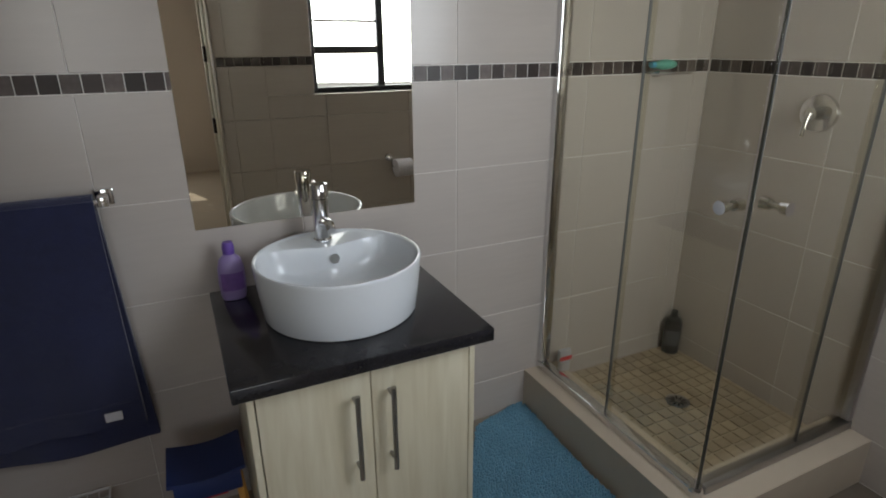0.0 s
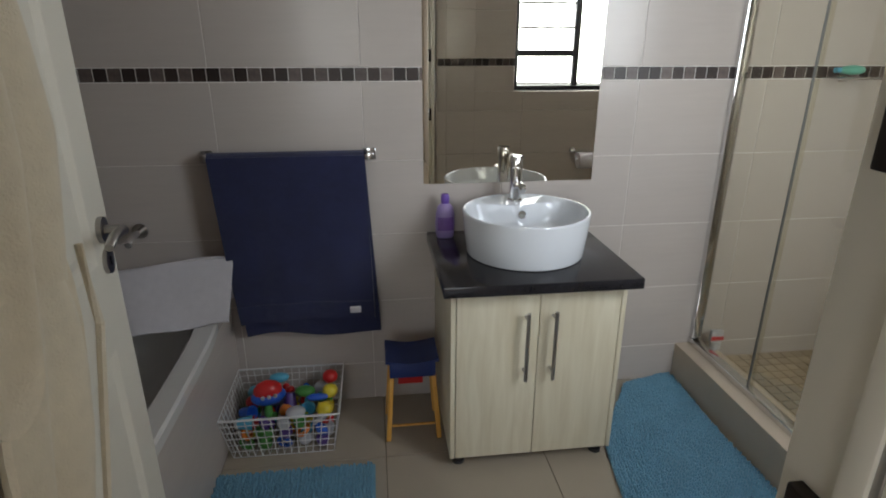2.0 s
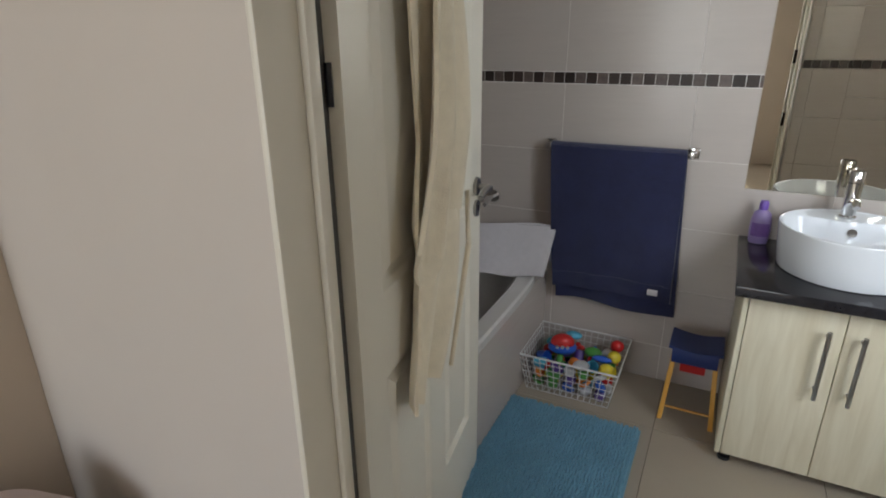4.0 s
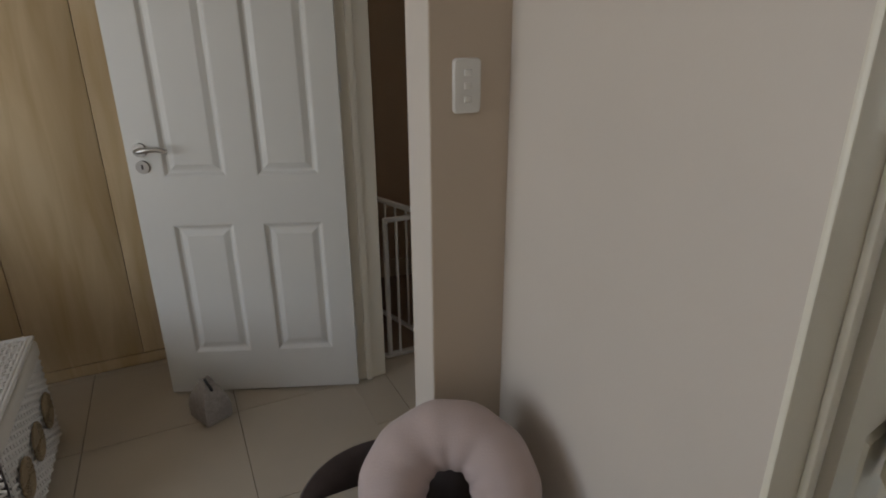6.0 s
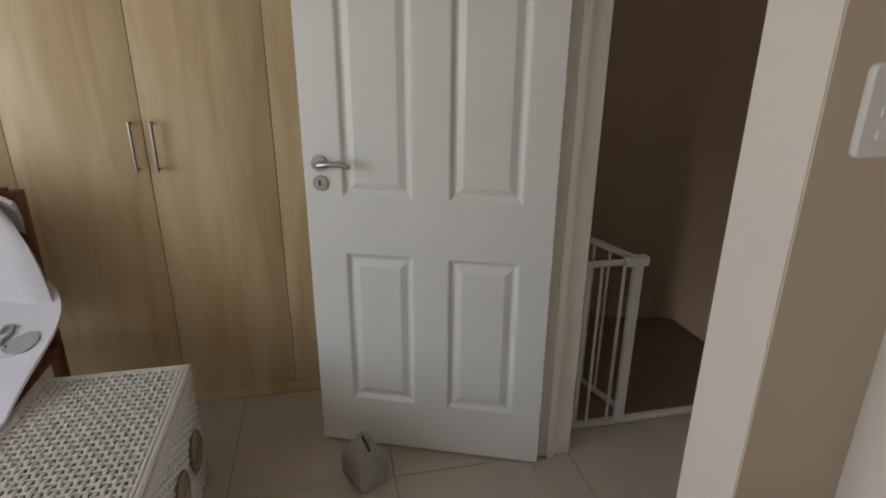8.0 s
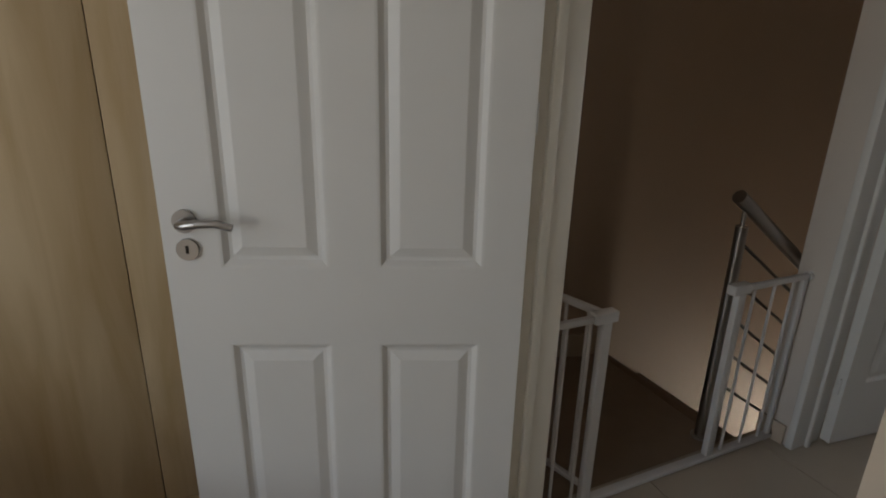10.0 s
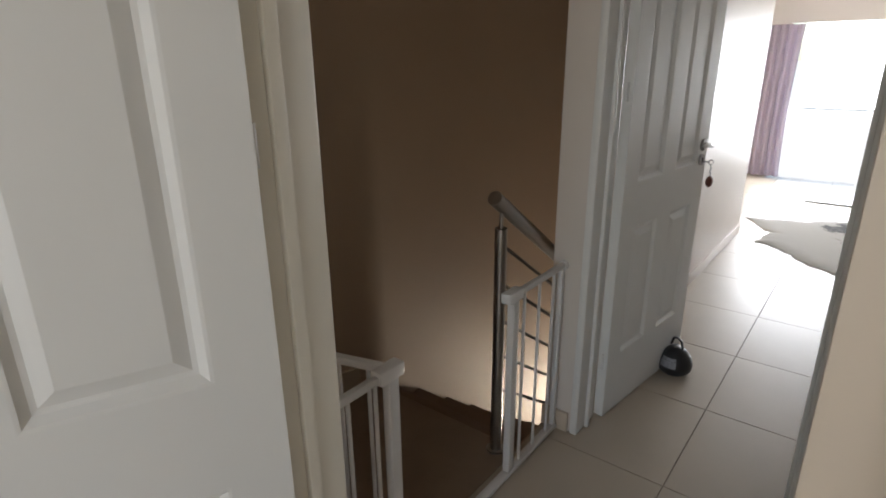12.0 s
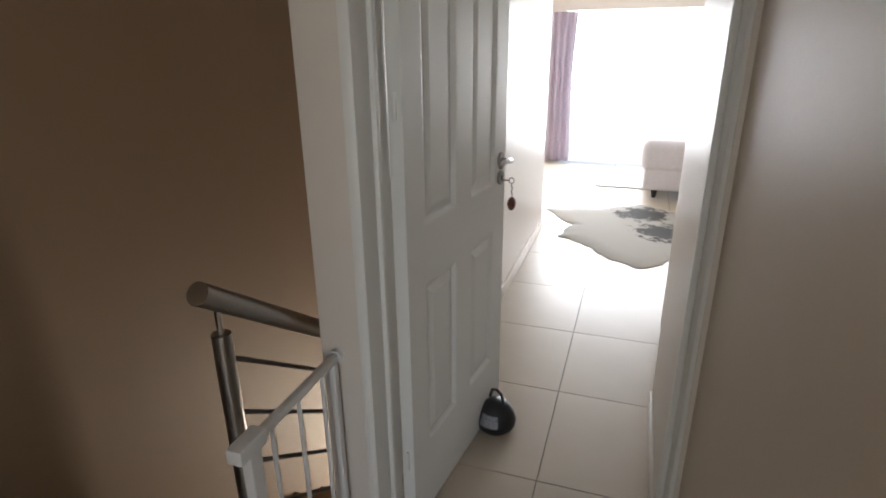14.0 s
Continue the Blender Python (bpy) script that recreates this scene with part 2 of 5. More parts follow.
def sheet(bm, nu, nv, f, thick=0.0):
    """A grid of points f(u, v) as cloth, doubled to a thickness."""
    g = [[Vector(f(i / nu, j / nv)) for j in range(nv + 1)] for i in range(nu + 1)]
    if thick:
        layers = []
        for s in (0.5, -0.5):
            lay = []
            for i in range(nu + 1):
                row = []
                for j in range(nv + 1):
                    du = g[min(i + 1, nu)][j] - g[max(i - 1, 0)][j]
                    dv = g[i][min(j + 1, nv)] - g[i][max(j - 1, 0)]
                    n = du.cross(dv)
                    n = n.normalized() if n.length > 1e-9 else Vector((0, 0, 1))
                    row.append(bm.verts.new(g[i][j] + n * thick * s))
                lay.append(row)
            layers.append(lay)
        top, bot = layers
        for i in range(nu):
            for j in range(nv):
                bm.faces.new((top[i][j], top[i + 1][j], top[i + 1][j + 1], top[i][j + 1]))
                bm.faces.new((bot[i][j], bot[i][j + 1], bot[i + 1][j + 1], bot[i + 1][j]))
        rim = [(i, 0) for i in range(nu)] + [(nu, j) for j in range(nv)] + [(i, nv) for i in range(nu, 0, -1)] + [(0, j) for j in range(nv, 0, -1)]
        for k in range(len(rim)):
            a, b = rim[k], rim[(k + 1) % len(rim)]
            bm.faces.new((top[a[0]][a[1]], bot[a[0]][a[1]], bot[b[0]][b[1]], top[b[0]][b[1]]))
    else:
        vs = [[bm.verts.new(p) for p in row] for row in g]
        for i in range(nu):
            for j in range(nv):
                bm.faces.new((vs[i][j], vs[i + 1][j], vs[i + 1][j + 1], vs[i][j + 1]))


def blob(bm, c, r, s=(1, 1, 1), sub=2, rot=None):
    ret = bmesh.ops.create_icosphere(bm, subdivisions=sub, radius=r)
    for v in ret["verts"]:
        p = Vector((v.co.x * s[0], v.co.y * s[1], v.co.z * s[2]))
        if rot is not None:
            p = rot @ p
        v.co = p + Vector(c)


def part(name, bm, material, parent=None, label="", kind="", smooth=True, loc=None):
    bmesh.ops.recalc_face_normals(bm, faces=bm.faces)
    me = bpy.data.meshes.new(name)
    bm.to_mesh(me)
    bm.free()
    me.materials.append(M[material] if isinstance(material, str) else material)
    if smooth:
        me.polygons.foreach_set("use_smooth", [True] * len(me.polygons))
        me.set_sharp_from_angle(angle=radians(38))
    ob = new(name, me)
    if parent is not None:
        ob.parent = parent
    if loc is not None:
        ob.location = loc
    return tagged(ob, label=label, kind=kind)


def thing(name, loc, label, category, rz=0.0, group=""):
    ob = new(name)
    ob.empty_display_size = 0.1
    ob.location = loc
    ob.rotation_euler = (0, 0, radians(rz))
    return tagged(ob, label=label, category=category, group=group)


def wall(name, material, label, *boxes):
    bm = bmesh.new()
    for a, b in boxes:
        box(bm, a, b)
    return part(name, bm, material, None, label, "structure", smooth=False)


def one(name, bm, material, label, category, loc=(0, 0, 0), group="", smooth=True):
    ob = part(name, bm, material, None, label, "", smooth, loc)
    return tagged(ob, category=category, group=group)


H = 2.5

# ---- large structure ----
wall("wall_bathroom_mirror", "grout", "cream tiled bathroom wall behind the mirror", ((-1.75, 1.4018, -0.1), (1.8, 1.56, H)))
wall("wall_bathroom_shower", "grout", "tiled shower wall with the mixer", ((1.6718, -0.40, -0.1), (1.8, 1.4018, H)))
wall("wall_corridor_right", "cream", "smooth cream wall between corridor and bathroom", ((-1.74, -0.60, -0.1), (-1.61, 2.65, H)))
wall("wall_corridor_inner", "cream", "glossy cream corridor wall past the inner door", ((-1.845, 0.95, -0.1), (-1.74, 1.88, H)), ((-1.79, 1.88, -0.1), (-1.74, 2.65, H)))
wall("wall_corridor_pier", "cream", "cream pier carrying the inner door frame", ((-1.86, 0.782, -0.1), (-1.74, 0.95, H)))
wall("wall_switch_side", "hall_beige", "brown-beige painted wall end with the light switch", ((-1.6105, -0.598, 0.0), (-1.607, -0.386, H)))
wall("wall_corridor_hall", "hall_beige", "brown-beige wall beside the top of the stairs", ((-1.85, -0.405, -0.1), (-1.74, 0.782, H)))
wall("wall_bathroom_door", "cream", "cream wall round the bathroom door", ((-1.61, -0.385, -0.1), (-0.825, -0.235, H)), ((-0.825, -0.385, 2.06), (0.04, -0.235, H)), ((0.04, -0.385, -0.1), (0.285, -0.235, H)))
wall("wall_bathroom_window", "grout", "tiled wall with the bathroom window", ((0.285, -0.40, -0.1), (1.8, -0.243, 1.11)), ((0.285, -0.40, 2.0), (1.8, -0.243, H)), ((0.285, -0.40, 1.11), (0.54, -0.243, 2.0)), ((1.5, -0.40, 1.11), (1.8, -0.243, 2.0)))
wall("wall_bedroom_door", "cream", "cream wall above and beside the bedroom door", ((-3.8, -0.57, -0.1), (-2.59, -0.42, H)), ((-2.59, -0.57, 2.06), (-1.74, -0.42, H)))
wall("wall_bedroom_east", "cream", "plain cream bedroom wall", ((0.285, -4.1, -0.1), (0.42, -0.40, H)))
wall("wall_bedroom_west", "cream", "plain cream wall behind the wardrobe", ((-3.92, -4.1, -0.1), (-3.8, -0.42, H)))
wall("wall_bedroom_window", "cream", "cream bedroom wall with a wide window", ((-3.8, -4.1, -0.1), (0.285, -3.98, 0.6)), ((-3.8, -4.1, 2.1), (0.285, -3.98, H)), ((-3.8, -4.1, 0.6), (-2.5, -3.98, 2.1)), ((-0.5, -4.1, 0.6), (0.285, -3.98, 2.1)))
wall("wall_stair_far", "beige", "tan painted wall along the stairs", ((-3.80, -0.42, -3.0), (-3.66, 0.0, H)), ((-3.80, 0.66, -3.0), (-3.49, 4.0, H)))


def curved_return():
    bm = bmesh.new()
    pts = [(-3.80, 0.0), (-3.80, 0.66)]
    for k in range(25):
        u = k / 24
        s = u * u * (3 - 2 * u)
        pts.append((-3.49 - 0.17 * s, 0.66 - 0.66 * u))
    lo = [bm.verts.new((x, y, -3.0)) for x, y in pts]
    hi = [bm.verts.new((x, y, H)) for x, y in pts]
    for i in range(len(pts)):
        j = (i + 1) % len(pts)
        bm.faces.new((lo[i], lo[j], hi[j], hi[i]))
    bm.faces.new(hi)
    bm.faces.new(lo[::-1])
    part("wall_stair_return", bm, "beige", None, "tan painted wall turning beside the stairs", "structure")


curved_return()
wall("wall_stair_near", "beige", "tan painted wall under the landing", ((-2.735, 0.94, -3.0), (-2.69, 4.0, -0.12)), ((-2.755, 0.585, -3.0), (-2.735, 0.94, -0.02)), ((-2.86, -0.42, -3.0), (-2.735, 0.585, -0.151)))
wall("wall_stair_end", "beige", "tan painted wall at the foot of the stairs", ((-3.49, 3.9, -3.0), (-2.735, 4.0, H)))
wall("wall_corridor_column", "cream", "cream column beside the stairs", ((-2.735, 0.80, -0.1), (-2.62, 0.94, H)))
wall("wall_corridor_lintel", "cream", "cream wall above the inner door", ((-2.62, 0.80, 2.06), (-1.86, 0.94, H)))
wall("wall_corridor_left", "cream", "glossy cream corridor wall", ((-2.735, 0.94, -0.1), (-2.69, 4.14, H)), ((-3.6, 4.0, -0.1), (-2.735, 4.14, H)))
wall("wall_end_left", "cream", "cream side wall of the end bedroom", ((-3.72, 4.0, -0.1), (-3.6, 7.1, H)))
wall("wall_end_right", "cream", "cream side wall of the end bedroom", ((1.6, 2.53, -0.1), (1.72, 7.1, H)), ((-1.61, 2.53, -0.1), (1.6, 2.65, H)))
wall("wall_end_window", "cream", "cream wall above the wide bright window", ((-3.6, 6.98, 1.78), (1.6, 7.1, H)), ((-3.6, 6.98, -0.1), (-2.95, 7.1, 1.78)), ((1.2, 6.98, -0.1), (1.6, 7.1, 1.78)))
wall("ceiling_upstairs", "ceil", "plain white ceiling", ((-3.92, -4.1, H), (1.8, 7.1, H + 0.1)))
wall("floor_bedroom", "fgrout", "grout bed under cream floor tiles", ((-3.8, -3.98, -0.12), (0.285, -0.57, -0.003)), ((-2.735, -0.57, -0.12), (-1.61, 0.94, -0.003)), ((-2.735, 0.94, -0.12), (-1.74, 4.0, -0.003)), ((-3.6, 4.0, -0.12), (1.6, 6.98, -0.003)), ((-1.74, 2.65, -0.12), (1.6, 4.0, -0.003)))
wall("floor_bathroom", "fgrout", "grout bed under cream bathroom tiles", ((-1.61, -0.57, -0.12), (1.678, 1.408, -0.003)))
wall("floor_downstairs", "riser", "cream floor at the foot of the stairs", ((-3.66, 0.5, -3.1), (-2.735, 3.9, -3.0)))


def ground():
    bm = bmesh.new()
    bmesh.ops.create_grid(bm, x_segments=4, y_segments=4, size=600)
    ob = part("ground", bm, mat("pale_paving", (0.42, 0.40, 0.36), 0.9, var=0.1, scale=0.5), None, "pale sunlit paving outside", "structure", False)
    ob.location.z = -3.2


ground()


# Added glowing panel: whitens the end window's view and lights the room.
def backdrop():
    m = bpy.data.materials.new("glowing_sky_panel")
    m.use_nodes = True
    b = m.node_tree.nodes["Principled BSDF"]
    b.inputs["Base Color"].default_value = (0.9, 0.9, 0.9, 1)
    b.inputs["Emission Color"].default_value = (0.95, 0.98, 1.0, 1)
    b.inputs["Emission Strength"].default_value = 1.3
    bm = bmesh.new()
    box(bm, (-9, 60, -3), (9, 60.2, 9))
    part("backdrop", bm, m, None, "glowing panel in place of the overexposed sky outside the end window", "structure", False)


backdrop()

# landing and stairs
wall("landing", "landing", "dark brown tiled stair landing", ((-3.66, -0.42, -0.15), (-2.735, 0.584, 0.0)))


def stairs():
    st = thing("staircase", (-3.2, 0.585, -1.6), "dark brown tiled stairs going down beside a tan wall", "staircase")
    for i in range(1, 11):
        z, y = -0.175 * i, 0.63 + 0.235 * (i - 1)
        bm = bmesh.new()
        box(bm, (-0.29, y - 0.585 - 0.0, z - 0.14 + 1.6), (0.42, y - 0.585 + 0.235, z - 0.03 + 1.6))
        part("riser", bm, "riser", st, smooth=False)
        bm = rbox((-0.29, y - 0.585 - 0.0, z - 0.03 + 1.6), (0.42, y - 0.585 + 0.255, z + 1.6), 0.006)
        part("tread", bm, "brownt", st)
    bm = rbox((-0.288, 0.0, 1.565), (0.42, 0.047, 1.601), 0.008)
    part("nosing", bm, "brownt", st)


stairs()

# ---- frames and doors ----


def frame_set(name, x0, x1, y0, y1, top, material, label, proud=0.012, face=0.05, gap=0.0):
    """A door frame in a wall that runs along x: lining and faces at both jambs and the head."""
    f = tagged(new(name), label=label, kind="structure")
    f.location = (x0, y0, 0)
    w, d = x1 - x0, y1 - y0
    for n, a, b in (("jamb", (-face, -proud, 0), (0, d + proud - gap, top)), ("jamb", (w, -proud, 0), (w + face, d + proud, top)), ("head", (-face, -proud, top), (w + face, d + proud, top + face))):
        part(n, rbox(a, b, 0.005), material, f)
    for a, b in (((0, d * 0.45, 0), (0.014, d * 0.62, top)), ((w - 0.014, d * 0.45, 0), (w, d * 0.62, top))):
        part("door_stop_bead", rbox(a, b, 0.003), material, f)
    return f


frame_set("door_frame_bathroom", -0.81, 0.01, -0.385, -0.235, 2.04, "frame", "cream steel bathroom door frame", face=0.014, gap=0.058)
# Dark strip paints the shade inside the hinge-side gap; no seal sits there.
part("gap_shade", rbox((-0.824, -0.280, 0.0), (-0.821, -0.236, 2.04), 0.001), "seal_and_gap", bpy.data.objects["door_frame_bathroom"], loc=(0.81, 0.385, 0))
frame_set("door_frame_bedroom", -2.56, -1.752, -0.57, -0.42, 2.04, "frame", "cream bedroom door frame beside the switch", face=0.03)
frame_set("door_frame_corridor", -2.59, -1.87, 0.80, 0.94, 2.04, "white", "white enamelled frame of the inner corridor door", face=0.03)


def ring(bm, loops, cap=True):
    vs = [[bm.verts.new(p) for p in lp] for lp in loops]
    for u, v in zip(vs, vs[1:]):
        for i in range(4):
            bm.faces.new((u[i], u[(i + 1) % 4], v[(i + 1) % 4], v[i]))
    if cap:
        bm.faces.new(vs[-1])


def panel_door(name, hinge, free, label, material="white", width=0.81, hz=1.03, stiles=(0.10, 0.10), zs=((0.255, 0.80), (0.97, 1.90)), hinges=(0.25, 1.3, 1.8), hinge_material=""):
    """A four-panel door; the leaf lies along local x from the hinge, 40 mm thick."""
    ang = math.degrees(math.atan2(free[1] - hinge[1], free[0] - hinge[0]))
    d = thing(name, (hinge[0], hinge[1], 0.008), label, "door", ang)
    w, h, t = width, 2.03, 0.04
    a0, a1 = stiles
    pw = (w - a0 - a1 - 0.11) / 2
    xs = ((a0, a0 + pw), (w - a1 - pw, w - a1))
    bm = bmesh.new()
    for x0, x1 in ((0, xs[0][0]), (xs[0][1], xs[1][0]), (xs[1][1], w)):
        box(bm, (x0, -t / 2, 0), (x1, t / 2, h))
    for a, b in xs:
        for z0, z1 in ((0, zs[0][0]), (zs[0][1], zs[1][0]), (zs[1][1], h)):
            box(bm, (a, -t / 2, z0), (b, t / 2, z1))
    part("leaf", bm, material, d, smooth=False)
    for a, b in xs:
        for z0, z1 in zs:
            bm = bmesh.new()
            for s in (1, -1):
                def rect(o, dep):
                    y = s * (t / 2 - dep)
                    return [(a + o, y, z0 + o), (b - o, y, z0 + o), (b - o, y, z1 - o), (a + o, y, z1 - o)]
                ring(bm, [rect(0, 0.0), rect(0.006, 0.001), rect(0.018, 0.011), rect(0.026, 0.012), rect(0.047, 0.004), rect(0.05, 0.003)])
            part("panel", bm, material, d, smooth=False)
    for s in (1, -1):
        bm = bmesh.new()
        rod(bm, (w - 0.055, s * t / 2, hz), (w - 0.055, s * (t / 2 + 0.009), hz), 0.026, 24)
        part("rose", bm, "steel", d)
        bm = bmesh.new()
        ys = s * (t / 2 + 0.045)
        tube(bm, [(w - 0.055, s * t / 2, hz), (w - 0.055, ys * 0.9, hz), (w - 0.068, ys, hz + 0.001), (w - 0.10, ys, hz + 0.006), (w - 0.135, ys, hz + 0.007), (w - 0.17, ys, hz - 0.002)], [0.009, 0.009, 0.010, 0.0095, 0.009, 0.008], 10)
        part("handle", bm, "steel", d)
        bm = bmesh.new()
        rod(bm, (w - 0.055, s * t / 2, hz - 0.065), (w - 0.055, s * (t / 2 + 0.008), hz - 0.065), 0.025, 24)
        part("keyhole_rose", bm, "steel", d)
        bm = bmesh.new()
        box(bm, (w - 0.058, s * (t / 2 + 0.0085) - 0.001, hz - 0.073), (w - 0.052, s * (t / 2 + 0.0085) + 0.001, hz - 0.055))
        part("keyhole", bm, "dark", d, smooth=False)
    for z in hinges:
        bm = bmesh.new()
        rod(bm, (-0.003, 0, z - 0.032), (-0.003, 0, z + 0.032), 0.0055)
        part("hinge", bm, hinge_material or material, d)
    return d


panel_door("door_bedroom", (-2.545, -0.544), (-2.848, -1.294), "white four-panel bedroom door, open against the wardrobe", hz=1.068, stiles=(0.096, 0.122), zs=((0.19, 0.770), (0.958, 1.90)))
d2 = panel_door("door_corridor", (-2.575, 0.965), (-2.482, 1.69), "white four-panel corridor door with keys in the lock, open", width=0.73, hz=1.05)
panel_door("door_bathroom", (-0.815, -0.25), (-0.93, 0.55), "cream four-panel bathroom door, open, with a robe hanging on it", "frame", hinges=(0.25, 1.365), hinge_material="black")

# wardrobe


def wardrobe():
    w = thing("wardrobe", (-3.17, -1.9, 0), "built-in maple wardrobe with bar handles behind the open door", "wardrobe")
    part("body", rbox((-0.6, -1.3, 0.0), (-0.02, 1.3, H - 0.01), 0.003), "maple", w)
    part("plinth", rbox((-0.019, -1.3, 0.0), (0.0, 1.3, 0.055), 0.002), "maple", w)
    ys = [-1.25, -0.81, -0.39, 0.045, 0.485, 0.92, 1.29]
    for i, (a, b) in enumerate(zip(ys, ys[1:])):
        dr = part("door", rbox((-0.018, a + 0.0012, 0.06), (0.004, b - 0.0012, 2.3), 0.002), "maple", w)
        if i < 5:
            y = b - 0.035 if i % 2 == 0 else a + 0.035
            bm = bmesh.new()
            rod(bm, (0.034, y, 1.0), (0.034, y, 1.18), 0.006)
            for z in (1.01, 1.17):
                rod(bm, (0.004, y, z), (0.034, y, z), 0.0045, 8)
            part("handle", bm, "steel", dr)


wardrobe()

# ---- bathroom ----
wall("kerb_shower", "kerbtile", "cream tiled shower kerb", ((0.90, 0.56, 0.0), (1.05, 1.408, 0.166)), ((1.05, 0.56, 0.0), (1.678, 0.70, 0.166)))
wall("floor_shower", "mgrout", "grout bed of the shower floor", ((1.05, 0.70, 0.0), (1.678, 1.408, 0.083)))


def vanity():
    v = thing("vanity_cabinet", (0.135, 1.17, 0), "pale ash vanity cabinet with two bar-handled doors under a black top", "bathroom cabinet")
    part("body", rbox((-0.268, -0.20, 0.05), (0.268, 0.225, 0.676), 0.003), "vanity", v)
    for x in (-0.285, 0.269):
        part("side_panel", rbox((x, -0.234, 0.045), (x + 0.016, 0.225, 0.679), 0.0015), "vanity", v)
    for a, b, hx in ((-0.266, -0.0015, -0.045), (0.0015, 0.266, 0.045)):
        dr = part("door", rbox((a, -0.235, 0.047), (b, -0.217, 0.674), 0.0015), "vanity", v)
        bm = bmesh.new()
        rod(bm, (hx, -0.27, 0.36), (hx, -0.27, 0.60), 0.0065)
        for z in (0.385, 0.575):
            rod(bm, (hx, -0.235, z), (hx, -0.27, z), 0.005, 8)
        part("handle", bm, "steel", dr)
    for x in (-0.25, 0.25):
        for y in (-0.19, 0.19):
            bm = bmesh.new()
            lathe(bm, [(0, 0), (0.022, 0), (0.022, 0.012), (0.013, 0.016), (0.013, 0.046), (0, 0.046)], 16, (x, y, 0))
            part("leg", bm, "black", v)
    one("countertop", rbox((-0.18, 0.867, 0.6795), (0.437, 1.404, 0.715), 0.004), "granite", "black polished granite vanity top with a white basin on it", "countertop")


vanity()


def basin():
    b = thing("wash_basin", (0.132, 1.15, 0.7155), "white round vessel basin standing on the black top", "wash basin")
    bm = bmesh.new()
    n = 96
    outer = [(0.185, 0.0), (0.195, 0.003), (0.199, 0.01), (0.207, 0.08), (0.2125, 0.14), (0.213, 0.146), (0.2115, 0.1492), (0.209, 0.1502), (0.2055, 0.1492)]
    inner = [(1.0, 0.146), (1.0, 0.1405), (0.985, 0.133), (0.95, 0.105), (0.90, 0.078), (0.80, 0.055), (0.62, 0.041), (0.36, 0.034), (0.12, 0.031)]
    rings = [[(r, r, z) for _ in range(n)] for r, z in outer]
    for k, (q, z) in enumerate(inner):
        row = []
        for i in range(n):
            c, sn = math.cos(2 * math.pi * i / n), math.sin(2 * math.pi * i / n)
            far = (0.098 + 1.9 * (0.19 * c) ** 2) / max(sn, 0.05)
            u = (far - 0.203) / 0.02
            edge = 0.203 + 0.02 * -math.log(1 + math.exp(-max(-30.0, min(30.0, u))))
            r = 0.203 if k == 0 else edge * q
            row.append((r, r, z - (0.004 if k == 1 and edge < 0.195 else 0.0)))
        rings.append(row)
    vs = [[bm.verts.new((r * math.cos(2 * math.pi * i / n), r * math.sin(2 * math.pi * i / n), z)) for i, (r, _, z) in enumerate(row)] for row in rings]
    for u, v in zip(vs, vs[1:]):
        for i in range(n):
            bm.faces.new((u[i], u[(i + 1) % n], v[(i + 1) % n], v[i]))
    bm.faces.new(vs[0][::-1])
    bm.faces.new(vs[-1])
    part("bowl", bm, "ceramic", b)
    bm = bmesh.new()
    rod(bm, (0.012, 0.112, 0.098), (0.012, 0.086, 0.104), 0.014, 20)
    part("overflow", bm, "chrome", b)
    t = thing("basin_tap", (0.13, 1.30, 0.856), "chrome basin mixer tap on the white basin", "tap")
    bm = bmesh.new()
    lathe(bm, [(0, 0), (0.026, 0), (0.026, 0.006), (0.022, 0.010), (0.0225, 0.120), (0, 0.120)], 24)
    part("body", bm, "chrome", t)
    bm = bmesh.new()
    lathe(bm, [(0, 0.123), (0.024, 0.123), (0.024, 0.158), (0.022, 0.161), (0, 0.161)], 24)
    part("lever_cap", bm, "chrome", t)
    bm = bmesh.new()
    rod(bm, (0.0, 0, 0.145), (0.0, 0.06, 0.154), 0.004, 8)
    part("lever", bm, "chrome", t)
    bm = bmesh.new()
    tube(bm, [(0, -0.015, 0.055), (0, -0.05, 0.068), (0, -0.095, 0.072), (0, -0.11, 0.06)], [0.013, 0.013, 0.012, 0.011], 14)
    part("spout", bm, "chrome", t)


basin()


def mirror():
    m = thing("wall_mirror", (0.13, 1.398, 0.9), "frameless rectangular mirror on the tiled wall above the basin", "mirror")
    part("pane", rbox((-0.32, 0.0, 0.0), (0.322, 0.006, 1.0), 0.0015, 1), "mirror", m)
    part("backing", rbox((-0.318, 0.0062, 0.002), (0.32, 0.009, 0.998), 0.0005, 1), "dark", m)


mirror()


